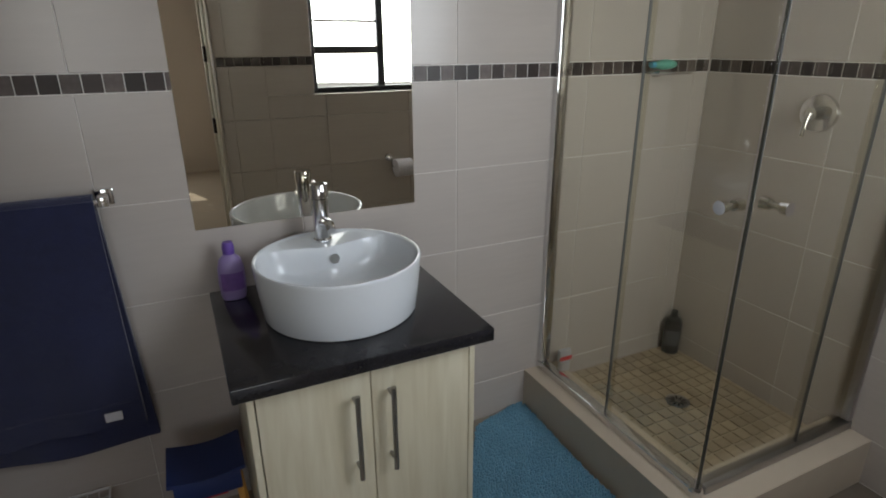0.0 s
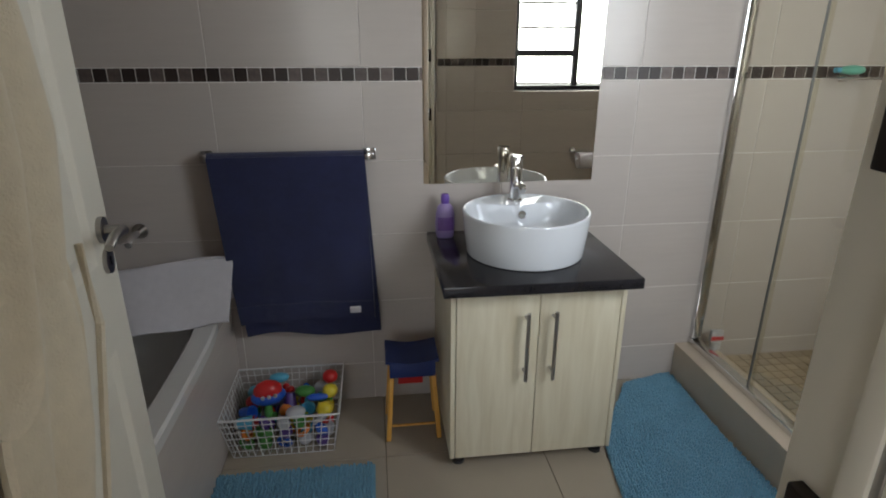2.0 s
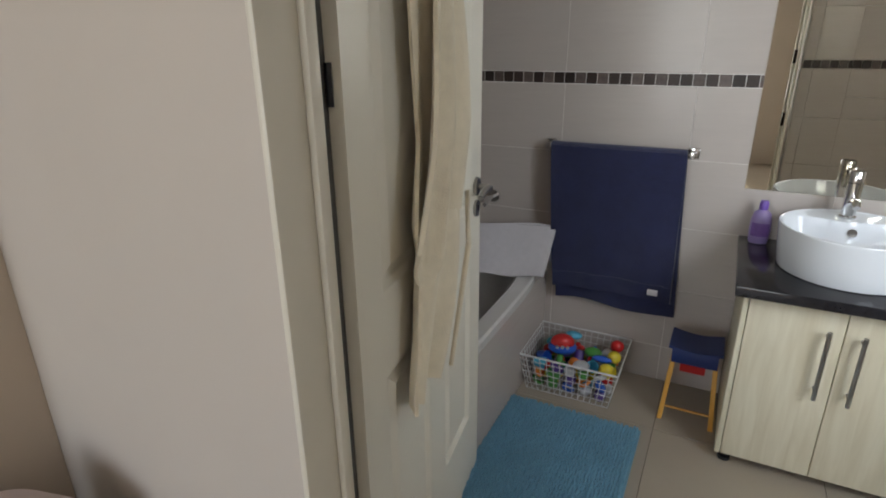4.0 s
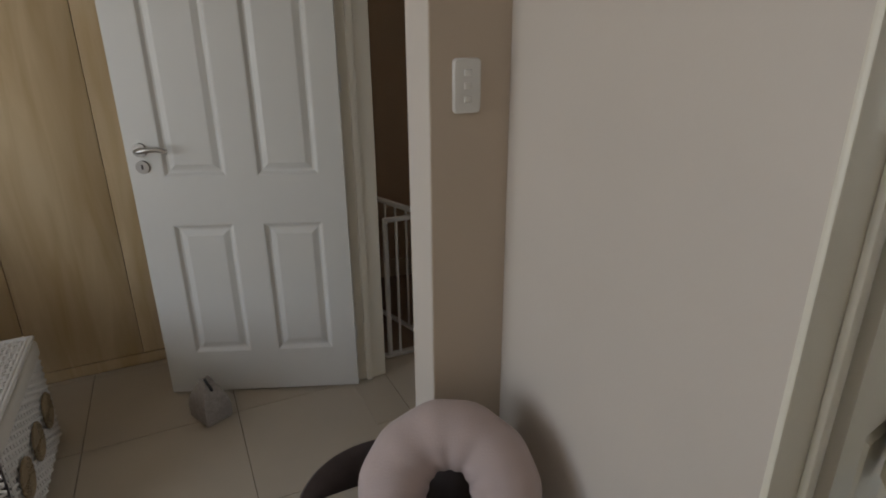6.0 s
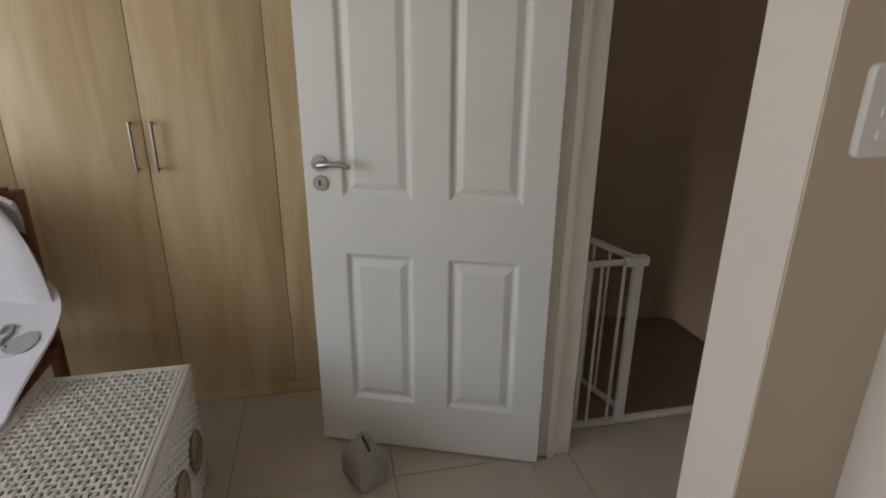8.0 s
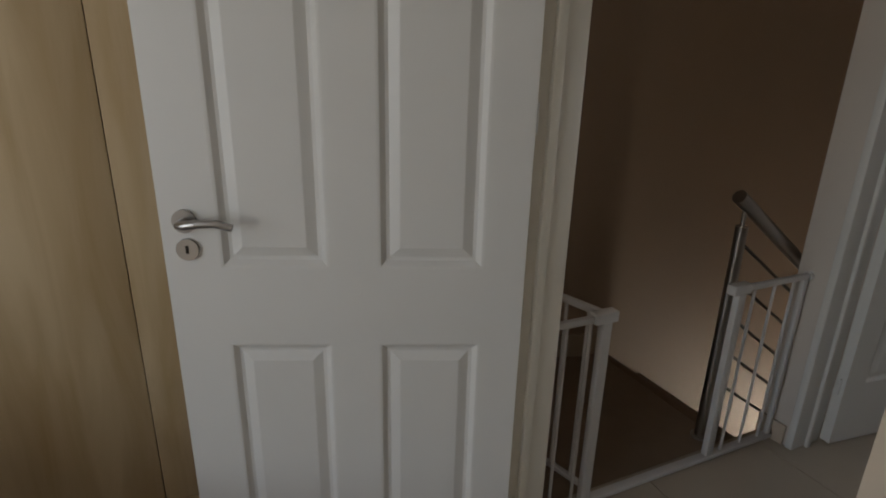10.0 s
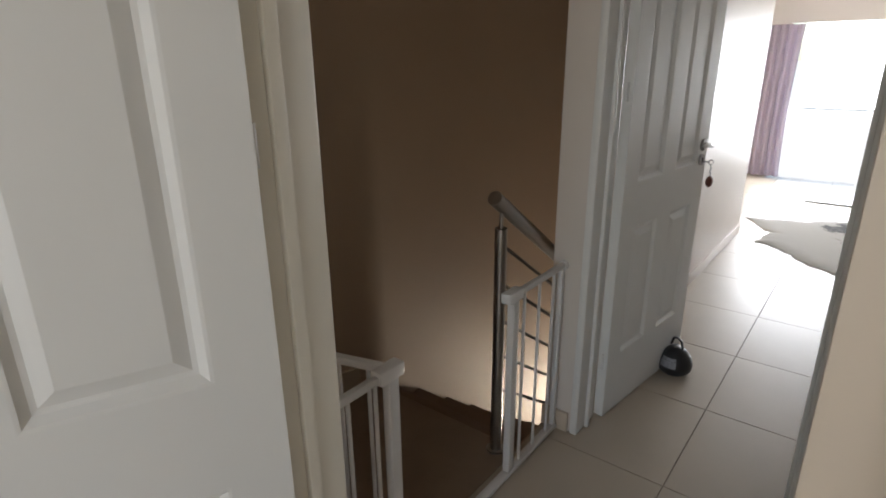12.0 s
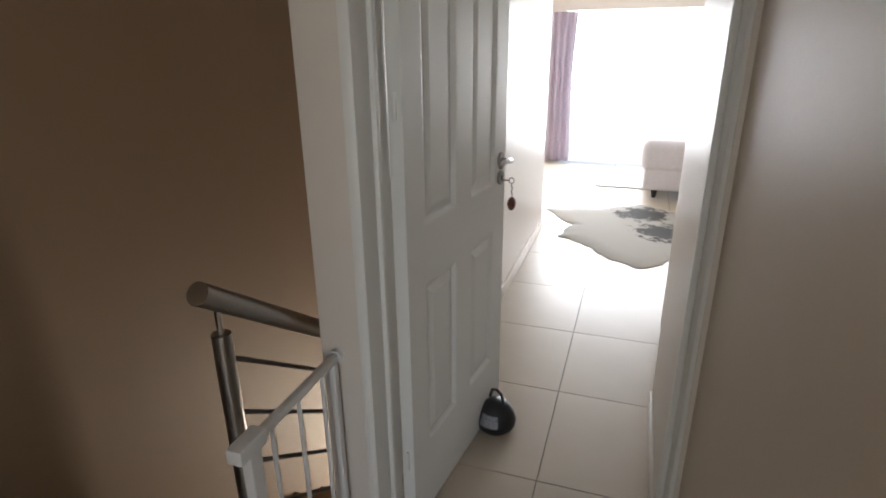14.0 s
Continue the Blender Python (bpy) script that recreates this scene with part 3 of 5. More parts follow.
def towel_rail():
    t = thing("towel_rail", (-0.65, 1.34, 1.02), "square chrome towel rail on the tiled wall", "towel rail")
    part("bar", rbox((-0.29, -0.008, -0.006), (0.28, 0.004, 0.006), 0.001), "chrome", t)
    for x in (-0.285, 0.27):
        part("bracket", rbox((x - 0.012, -0.01, -0.012), (x + 0.012, 0.044, 0.012), 0.002), "chrome", t)
        part("wall_plate", rbox((x - 0.02, 0.046, -0.02), (x + 0.02, 0.058, 0.02), 0.002), "chrome", t)
    tw = thing("bath_towel", (-0.655, 1.34, 1.014), "navy bath towel hanging folded over the chrome rail", "towel")

    def front(u, v):
        x = -0.268 + 0.525 * u + 0.05 * v * (u < 2) * (1 - u) * 0.9 + 0.012 * v * u
        z = 0.012 - v * 0.62 + 0.012 * math.sin(3 * u) * v
        y = -0.016 - 0.012 * math.sin(v * 3.0) - 0.006 * math.sin(u * 17 + v * 2) * v
        return (x, y, z)
    bm = bmesh.new()
    sheet(bm, 30, 24, front, 0.012)
    part("front_fold", bm, "navy", tw)
    bm = bmesh.new()
    sheet(bm, 30, 20, lambda u, v: (-0.265 + 0.52 * u + 0.05 * (1 - u) * v + 0.035 * u * v, 0.014 + 0.01 * math.sin(u * 9), 0.01 - v * 0.685 + 0.01 * math.sin(u * 6)), 0.012)
    part("back_fold", bm, "navy", tw)
    bm = bmesh.new()
    sheet(bm, 24, 6, lambda u, v: (-0.266 + 0.522 * u, 0.017 - 0.034 * v, 0.010 + 0.012 * math.sin(v * math.pi)), 0.01)
    part("top_fold", bm, "navy", tw)
    bm = bmesh.new()
    tube(bm, [Vector(front(k / 24, 0.885)) + Vector((0, -0.0065, 0)) for k in range(25)], 0.0022, 6)
    part("hem", bm, "navy", tw)
    bm = rbox((0.178, -0.041, -0.572), (0.218, -0.036, -0.547), 0.001)
    part("label_tag", bm, "cloth", tw, "small white care tag")


towel_rail()


def bathtub():
    wall("bath_surround", "tilewall", "cream tiled bath panel", ((-0.99, 0.02, 0.0), (-0.93, 1.40, 0.44)), ((-1.61, 0.02, 0.0), (-0.99, 0.08, 0.44)))
    t = thing("bathtub", (-1.26, 0.74, 0.0), "white acrylic built-in bathtub with a towel over its rim", "bathtub")
    bm = bmesh.new()

    def loop(hx, hy, z, n=40):
        out = []
        for i in range(n):
            a = 2 * math.pi * i / n
            c, s = math.cos(a), math.sin(a)
            e = 0.42
            out.append((hx * math.copysign(abs(c) ** e, c), hy * math.copysign(abs(s) ** e, s), z))
        return out
    loops = [loop(0.345, 0.66, 0.44), loop(0.348, 0.662, 0.475), loop(0.34, 0.655, 0.482), loop(0.28, 0.60, 0.48), loop(0.268, 0.585, 0.465), loop(0.24, 0.54, 0.2), loop(0.20, 0.48, 0.11), loop(0.1, 0.3, 0.09)]
    vs = [[bm.verts.new(p) for p in lp] for lp in loops]
    for u, v in zip(vs, vs[1:]):
        for i in range(len(u)):
            bm.faces.new((u[i], u[(i + 1) % len(u)], v[(i + 1) % len(u)], v[i]))
    bm.faces.new(vs[-1])
    part("tub", bm, "acrylic", t)


bathtub()


def shower_screen():
    s = thing("shower_enclosure", (0.97, 0.64, 0.166), "chrome-framed corner shower enclosure of clear glass on a tiled kerb", "shower enclosure")
    hh = 1.85
    # side along y at local x = 0, side along x at local y = 0
    for n, a, b in (("bottom_track", (-0.015, 0.0, 0.0), (0.025, 0.765, 0.03)), ("bottom_track", (0.026, -0.015, 0.0), (0.706, 0.025, 0.03)),
                    ("top_track", (-0.015, 0.0, hh), (0.025, 0.765, hh + 0.04)), ("top_track", (0.026, -0.015, hh), (0.706, 0.025, hh + 0.04)),
                    ("wall_channel", (-0.012, 0.735, 0.031), (0.03, 0.766, hh)), ("wall_channel", (0.68, -0.012, 0.031), (0.707, 0.03, hh))):
        part(n, rbox(a, b, 0.004), "chrome" if b[0] < 0.1 else "steel", s)
    for n, a, b in (("fixed_pane", (0.012, 0.366, 0.031), (0.018, 0.734, hh)), ("sliding_pane", (0.0, 0.008, 0.031), (0.006, 0.380, hh)),
                    ("fixed_pane", (0.415, 0.012, 0.031), (0.679, 0.018, hh)), ("sliding_pane", (0.008, 0.0, 0.031), (0.435, 0.006, hh))):
        p = part(n, rbox(a, b, 0.0008, 1), "glass", s)
        p.visible_shadow = False
        if n == "sliding_pane":
            along_y = a[0] == 0.0
            for e in ((1,) if along_y else (0, 1)):
                if along_y:
                    y = (a[1] + 0.004, b[1] - 0.004)[e]
                    q = rbox((-0.002, y, 0.031), (0.008, y + 0.003, hh), 0.001)
                else:
                    x = (a[0] + 0.004, b[0] - 0.004)[e]
                    q = rbox((x, -0.002, 0.031), (x + 0.003, 0.008, hh), 0.001)
                part("edge_seal", q, "seal_and_gap", p)
            bm = bmesh.new()
            for sg in (1, -1):
                c = Vector((0.003, 0.05, 0.835)) if along_y else Vector((0.105, 0.003, 0.835))
                dr = Vector((sg, 0, 0)) if along_y else Vector((0, sg, 0))
                rod(bm, c, c + dr * 0.014, 0.008, 10)
                rod(bm, c + dr * 0.014, c + dr * 0.036, 0.014, 16, 0.017)
            part("knob", bm, "chrome", p)
    bm = bmesh.new()
    lathe(bm, [(0, 0), (0.022, 0), (0.024, 0.02), (0.018, 0.034), (0, 0.036)], 20, (0.004, 0.004, 0.0))
    part("corner_foot", bm, "chrome", s)


shower_screen()

# bathroom window
wf = tagged(new("window_1"), label="dark steel bathroom window with a top-hung sash", kind="structure")
wf.location = (0.54, -0.33, 1.11)
for a, b in (((0, 0, 0), (0.035, 0.03, 0.89)), ((0.925, 0, 0), (0.96, 0.03, 0.89)), ((0.036, 0, 0), (0.924, 0.03, 0.03)), ((0.036, 0, 0.86), (0.924, 0.03, 0.89)), ((0.40, 0, 0.031), (0.44, 0.03, 0.859)), ((0.036, 0, 0.21), (0.399, 0.03, 0.25)), ((0.036, 0.031, 0.375), (0.399, 0.043, 0.388)), ((0.036, 0.031, 0.520), (0.399, 0.043, 0.533))):
    part("window_frame", rbox(a, b, 0.002, 1), "winframe", wf)
part("window_sill", rbox((-0.0, 0.035, -0.012), (0.96, 0.09, 0.0), 0.003), "frame", wf)

sash = part("sash", rbox((0.04, -0.012, -0.60), (0.06, 0.0, 0.0), 0.002, 1), "winframe", wf, loc=(0, 0.0, 0.86))
sash.rotation_euler = (radians(-24), 0, 0)
for a, b in (((0.375, -0.012, -0.60), (0.395, 0.0, 0.0)), ((0.061, -0.012, -0.60), (0.374, 0.0, -0.58))):
    part("sash_bar", rbox(a, b, 0.002, 1), "winframe", sash)
bm = bmesh.new()
rod(bm, (0.22, 0.0, 0.255), (0.22, -0.22, 0.33), 0.005, 8)
part("stay", bm, "winframe", wf)

# ---- end room ----


def curtain(name, x0, x1, y, z0, z1):
    bm = bmesh.new()
    sheet(bm, 60, 12, lambda u, v: (x0 + (x1 - x0) * u * (1 - 0.08 * math.sin(v * 3)), y + 0.03 * math.sin(u * 26) + 0.01 * math.sin(u * 9 + v * 3), z1 + (z0 - z1) * v), 0.004)
    one(name, bm, "curtain", "lilac-grey curtain hanging beside the bright window", "curtain")


curtain("curtain", -3.14, -2.80, 6.88, 0.02, 1.76)


def bed():
    b = thing("bed", (-1.05, 5.85, 0), "bed with a white quilted cover and dark wooden feet", "bed")
    part("base", rbox((-0.86, -0.55, 0.09), (1.1, 0.75, 0.32), 0.02), "cloth", b)
    bm = rbox((-0.90, -0.58, 0.27), (1.1, 0.78, 0.57), 0.08, 4)
    part("cover", bm, "cloth", b)
    for x, y in ((-0.75, -0.45), (-0.75, 0.65), (1.0, -0.45), (1.0, 0.65)):
        bm = bmesh.new()
        rod(bm, (x, y, 0), (x, y, 0.09), 0.02, 12, 0.035)
        part("foot", bm, "black", b)


bed()


def cowhide():
    bm = bmesh.new()
    n = 150
    top = []
    angles = (0, 22, 32, 60, 90, 120, 146, 155, 164, 185, 202, 213, 222, 245, 262, 272, 284, 310, 326, 340, 360)
    reach = (0.50, 0.86, 0.80, 0.62, 0.74, 0.60, 0.72, 0.91, 0.70, 0.53, 0.60, 0.72, 0.62, 0.68, 0.82, 0.90, 0.74, 0.66, 0.88, 0.62, 0.50)
    for i in range(n):
        a = 2 * math.pi * i / n
        r = np.interp(math.degrees(a), angles, reach) + 0.014 * math.sin(13 * a + 1) + 0.010 * math.sin(31 * a)
        top.append((r * math.cos(a), r * math.sin(a)))
    rings = []
    for s in (1, 0.97, 0.75, 0.5, 0.25):
        rings.append([bm.verts.new((x * s, y * s, 0.006 * (s < 1))) for x, y in top])
    for u, v in zip(rings, rings[1:]):
        for i in range(n):
            bm.faces.new((u[i], u[(i + 1) % n], v[(i + 1) % n], v[i]))
    bm.faces.new(rings[-1])
    m = mat("cowhide_hair", (0.50, 0.46, 0.39), 0.8, var=0, bump=0.3, bscale=120)
    nt = m.node_tree
    no = nt.nodes.new("ShaderNodeTexNoise")
    no.inputs["Scale"].default_value = 9
    no.inputs["Detail"].default_value = 10
    no.inputs["Roughness"].default_value = 0.75
    tc = [q for q in nt.nodes if q.type == "TEX_COORD"][0]
    nt.links.new(tc.outputs["Object"], no.inputs["Vector"])
    cr = nt.nodes.new("ShaderNodeValToRGB")
    cr.color_ramp.elements[0].position, cr.color_ramp.elements[1].position = 0.27, 0.33
    cr.color_ramp.elements[0].color, cr.color_ramp.elements[1].color = (0.55, 0.52, 0.46, 1), (0.03, 0.025, 0.02, 1)
    spots = None
    for c in ((0.04, 0.42, 0), (0.20, -0.06, 0)):
        d = nt.nodes.new("ShaderNodeVectorMath")
        d.operation = "DISTANCE"
        d.inputs[1].default_value = c
        nt.links.new(tc.outputs["Object"], d.inputs[0])
        if spots is None:
            spots = d.outputs["Value"]
        else:
            mi = nt.nodes.new("ShaderNodeMath")
            mi.operation = "MINIMUM"
            nt.links.new(spots, mi.inputs[0])
            nt.links.new(d.outputs["Value"], mi.inputs[1])
            spots = mi.outputs[0]
    sub = nt.nodes.new("ShaderNodeMath")
    sub.operation = "SUBTRACT"
    nt.links.new(no.outputs[0], sub.inputs[0])
    nt.links.new(spots, sub.inputs[1])
    nt.links.new(sub.outputs[0], cr.inputs[0])
    fl = nt.nodes.new("ShaderNodeTexNoise")
    fl.inputs["Scale"].default_value = 26
    fl.inputs["Detail"].default_value = 8
    fl.inputs["Roughness"].default_value = 0.8
    nt.links.new(tc.outputs["Object"], fl.inputs["Vector"])
    fr = nt.nodes.new("ShaderNodeValToRGB")
    fr.color_ramp.elements[0].position, fr.color_ramp.elements[1].position = 0.42, 0.62
    fr.color_ramp.elements[0].color, fr.color_ramp.elements[1].color = (0.30, 0.29, 0.29, 1), (1, 1, 1, 1)
    mu = nt.nodes.new("ShaderNodeMix")
    mu.data_type, mu.blend_type = "RGBA", "MULTIPLY"
    mu.inputs["Factor"].default_value = 1.0
    nt.links.new(cr.outputs[0], mu.inputs["A"])
    nt.links.new(fr.outputs[0], mu.inputs["B"])
    nt.links.new(mu.outputs["Result"], nt.nodes["Principled BSDF"].inputs["Base Color"])
    one("cowhide_rug", bm, m, "white and black cowhide rug on cream floor tiles", "rug", (-1.93, 4.32, 0.004))


cowhide()
one("bedside_rug", rbox((-2.38, 5.7, 0.004), (-1.7, 6.35, 0.014), 0.004), "grey", "small pale woven rug beside the bed", "rug")


# ---- bathroom things ----


def lotion():
    t = thing("lotion_bottle", (-0.118, 1.335, 0.716), "lilac plastic lotion bottle with a purple cap on the black top", "bottle")
    bm = bmesh.new()
    lathe(bm, [(0, 0), (0.030, 0), (0.033, 0.01), (0.036, 0.05), (0.034, 0.09), (0.028, 0.115), (0.014, 0.128), (0, 0.128)], 24, sx=1.0, sy=0.7)
    part("body", bm, "lilac", t)
    bm = bmesh.new()
    lathe(bm, [(0, 0.129), (0.015, 0.129), (0.016, 0.15), (0.012, 0.162), (0, 0.163)], 20)
    part("cap", bm, mat("purple_cap", (0.16, 0.08, 0.40), 0.35, var=0), t)
    bm = bmesh.new()
    sheet(bm, 12, 3, lambda u, v: (0.0368 * math.sin((u - 0.5) * 1.8), -0.0262 * math.cos((u - 0.5) * 1.8), 0.03 + 0.05 * v), 0.0006)
    part("label", bm, mat("purple_label", (0.20, 0.10, 0.36), 0.4, var=0.3, scale=60), t)


lotion()


def toy_basket():
    t = thing("toy_basket", (-0.727, 1.222, 0.0), "white wire basket of bath toys on the floor beside the bath", "basket")
    r = 0.0017
    bm = bmesh.new()
    x, y, z = 0.205, 0.165, 0.175
    bx, by = 0.175, 0.14
    tube(bm, [(-x, -y, z), (x, -y, z), (x, y, z), (-x, y, z)], 0.0045, 8, True)
    part("rim", bm, "gate", t)
    bm = bmesh.new()
    for k in range(6):
        f = k / 6
        a, b = bx + (x - bx) * f, by + (y - by) * f
        tube(bm, [(-a, -b, 0.004 + z * f), (a, -b, 0.004 + z * f), (a, b, 0.004 + z * f), (-a, b, 0.004 + z * f)], r, 6, True)
    for k in range(15):
        f = -1 + 2 * k / 14
        for s in (-1, 1):
            rod(bm, (bx * f, s * by, 0.004), (x * f, s * y, z), r, 5, cap=False)
        rod(bm, (bx * f, -by, 0.004), (bx * f, by, 0.004), r, 5, cap=False)
    for k in range(12):
        f = -1 + 2 * k / 11
        for s in (-1, 1):
            rod(bm, (s * bx, by * f, 0.004), (s * x, y * f, z), r, 5, cap=False)
    part("wire_mesh", bm, "gate", t)
    rnd = random.Random(4)
    cols = ["red", "blue", "lblue", "green", "yellow", "orange", "grey", "purple"]
    n = 0
    for layer, zc in enumerate((0.03, 0.072, 0.112)):
        for i in range(5):
            for j in range(4):
                c = cols[rnd.randrange(8)]
                px = (-0.132 + 0.066 * i) + rnd.uniform(-0.008, 0.008)
                py = (-0.10 + 0.066 * j) + rnd.uniform(-0.008, 0.008)
                kind = rnd.randrange(4)
                bm = bmesh.new()
                rot = Euler((rnd.uniform(0, 3), rnd.uniform(0, 3), rnd.uniform(0, 3))).to_matrix()
                if kind == 0:
                    blob(bm, (0, 0, 0), 0.028, (1, 0.85, 0.9), 2)
                    name, cat = "toy_ball", "toy"
                elif kind == 1:
                    lathe(bm, [(0, -0.025), (0.018, -0.025), (0.026, 0.02), (0.028, 0.025), (0.024, 0.024), (0.016, -0.02), (0, -0.02)], 18)
                    name, cat = "toy_cup", "toy"
                elif kind == 2:
                    blob(bm, (0, 0, -0.004), 0.024, (1.25, 0.8, 0.7), 2)
                    blob(bm, (0.016, 0, 0.018), 0.014, (1, 1, 1), 2)
                    rod(bm, (0.026, 0, 0.017), (0.038, 0, 0.015), 0.006, 8, 0.002)
                    name, cat = "toy_duck", "toy"
                else:
                    ring_pts = [(0.022 * math.cos(a * 0.5236), 0.022 * math.sin(a * 0.5236), 0) for a in range(12)]
                    tube(bm, ring_pts, 0.008, 8, True)
                    name, cat = "toy_ring", "toy"
                for v in bm.verts:
                    v.co = rot @ v.co
                one(name, bm, c, "small %s plastic bath toy lying in the wire basket" % {"lblue": "light blue"}.get(c, c), cat, (-0.727 + px, 1.222 + py, zc), "bath toys in the wire basket")
                n += 1
    s = thing("toy_boat", (-0.79, 1.22, 0.16), "red and blue plastic toy boat on top of the bath toys", "toy", 15)
    bm = bmesh.new()
    blob(bm, (0, 0, 0), 0.055, (1.15, 0.75, 0.6), 3)
    part("hull", bm, "blue", s)
    bm = bmesh.new()
    blob(bm, (0, 0, 0.022), 0.05, (1.05, 0.72, 0.8), 3)
    part("cabin", bm, "red", s)
    for k in (-1, 0, 1):
        bm = bmesh.new()
        rod(bm, (0.022 * k, -0.034, 0.018), (0.022 * k, -0.042, 0.016), 0.007, 12)
        part("porthole", bm, "grey", s)
    for c, p, q in (("lblue", (-0.76, 1.30, 0.185), (1.3, 0.8, 0.6)), ("yellow", (-0.58, 1.13, 0.15), (1, 1, 0.9)), ("green", (-0.66, 1.25, 0.15), (1.3, 0.9, 0.7)), ("grey", (-0.68, 1.12, 0.15), (1.2, 1.2, 0.5)), ("yellow", (-0.565, 1.22, 0.165), (1, 1, 0.9)), ("red", (-0.57, 1.31, 0.17), (1, 1, 0.9)), ("blue", (-0.61, 1.19, 0.16), (1.4, 0.5, 0.5))):
        bm = bmesh.new()
        blob(bm, (0, 0, 0), 0.03, q, 2)
        one("toy_ball", bm, c, "rounded %s plastic toy on the heap in the basket" % {"lblue": "light blue"}.get(c, c), "toy", p, "bath toys in the wire basket")


toy_basket()


def stool():
    t = thing("childs_stool", (-0.26, 1.20, 0.0), "small yellow and blue child's stool beside the vanity", "stool")
    for x in (-1, 1):
        for y in (-1, 1):
            bm = rbox((-0.009, -0.009, 0), (0.009, 0.009, 0.308), 0.003)
            for v in bm.verts:
                f = 1 - v.co.z / 0.308
                v.co.x += x * (0.072 + 0.022 * f)
                v.co.y += y * (0.062 + 0.022 * f)
            part("leg", bm, "pine", t)
    bm = bmesh.new()
    sheet(bm, 16, 10, lambda u, v: ((u - 0.5) * 0.19, (v - 0.5) * 0.16, 0.326 - 0.014 * math.sin(u * math.pi)), 0.012)
    part("seat", bm, "dkblue", t)
    for y in (-0.081, 0.073):
        part("apron", rbox((-0.082, y, 0.262), (0.082, y + 0.008, 0.317), 0.002), "dkblue", t)
    part("stretcher", rbox((-0.08, -0.082, 0.055), (0.08, -0.074, 0.063), 0.002), "pine", t)
    part("pouch", rbox((-0.05, 0.02, 0.17), (0.045, 0.035, 0.285), 0.004), "red", t, "red fabric pouch")


stool()


def bath_mat(name, pts_loc, sx, sy, rz, label, squeeze=None):
    t = tagged(new(name), label=label, category="bath mat", group="blue bath mats")
    t.location = (pts_loc[0], pts_loc[1], 0.001)
    t.rotation_euler = (0, 0, radians(rz))
    squeeze = squeeze or (lambda x, y: (x, y))
    bm = bmesh.new()
    sheet(bm, 6, 18, lambda u, v: (*squeeze(sx * (u - 0.5), sy * (v - 0.5)), 0.005), 0.007)
    part("backing", bm, "mat", t)
    rnd = random.Random(7)
    vs, fs = [], []
    p = 0.0115
    nx, ny = int(sx / p), int(sy / p)
    for i in range(nx):
        for j in range(ny):
            cx, cy = squeeze(-sx / 2 + (i + 0.5) * p + rnd.uniform(-0.002, 0.002), -sy / 2 + (j + 0.5) * p + rnd.uniform(-0.002, 0.002))
            h, r = 0.017 + rnd.uniform(0, 0.006), 0.0052
            ex, ey = rnd.uniform(-0.003, 0.003), rnd.uniform(-0.003, 0.003)
            b = len(vs)
            for a in range(5):
                c, s = math.cos(a * 1.2566), math.sin(a * 1.2566)
                vs.append((cx + r * c, cy + r * s, 0.007))
            for a in range(5):
                c, s = math.cos(a * 1.2566), math.sin(a * 1.2566)
                vs.append((cx + ex + r * 0.8 * c, cy + ey + r * 0.8 * s, h))
            vs.append((cx + ex * 1.2, cy + ey * 1.2, h + 0.003))
            for a in range(5):
                d = (a + 1) % 5
                fs.append((b + a, b + d, b + 5 + d, b + 5 + a))
                fs.append((b + 5 + a, b + 5 + d, b + 10))
    me = bpy.data.meshes.new("chenille")
    me.from_pydata(vs, [], fs)
    me.polygons.foreach_set("use_smooth", [True] * len(fs))
    me.materials.append(M["mat"])
    ob = new("chenille", me)
    ob.parent = t
    tagged(ob, kind="stuff")


def shower_mat(x, y):
    """The mat's far corner is rucked in towards the kerb; its edges wave a little."""
    k = (y + 0.42) / 0.84
    left = -0.55 + 0.17 * k + 0.15 * max(0.0, k - 0.62) / 0.38
    f = (x + 0.265) / 0.53
    return (left * (1 - f) + 0.005 * math.sin(9 * k), y + 0.04 * f * k - 0.02 * (1 - f) * k)


bath_mat("bath_mat", (0.89, 0.95), 0.53, 0.84, 0, "pale blue chenille bath mat on the floor beside the shower kerb", shower_mat)
bath_mat("bath_mat", (-0.667, 0.68), 0.525, 0.61, 0, "pale blue chenille bath mat on the floor beside the bath")


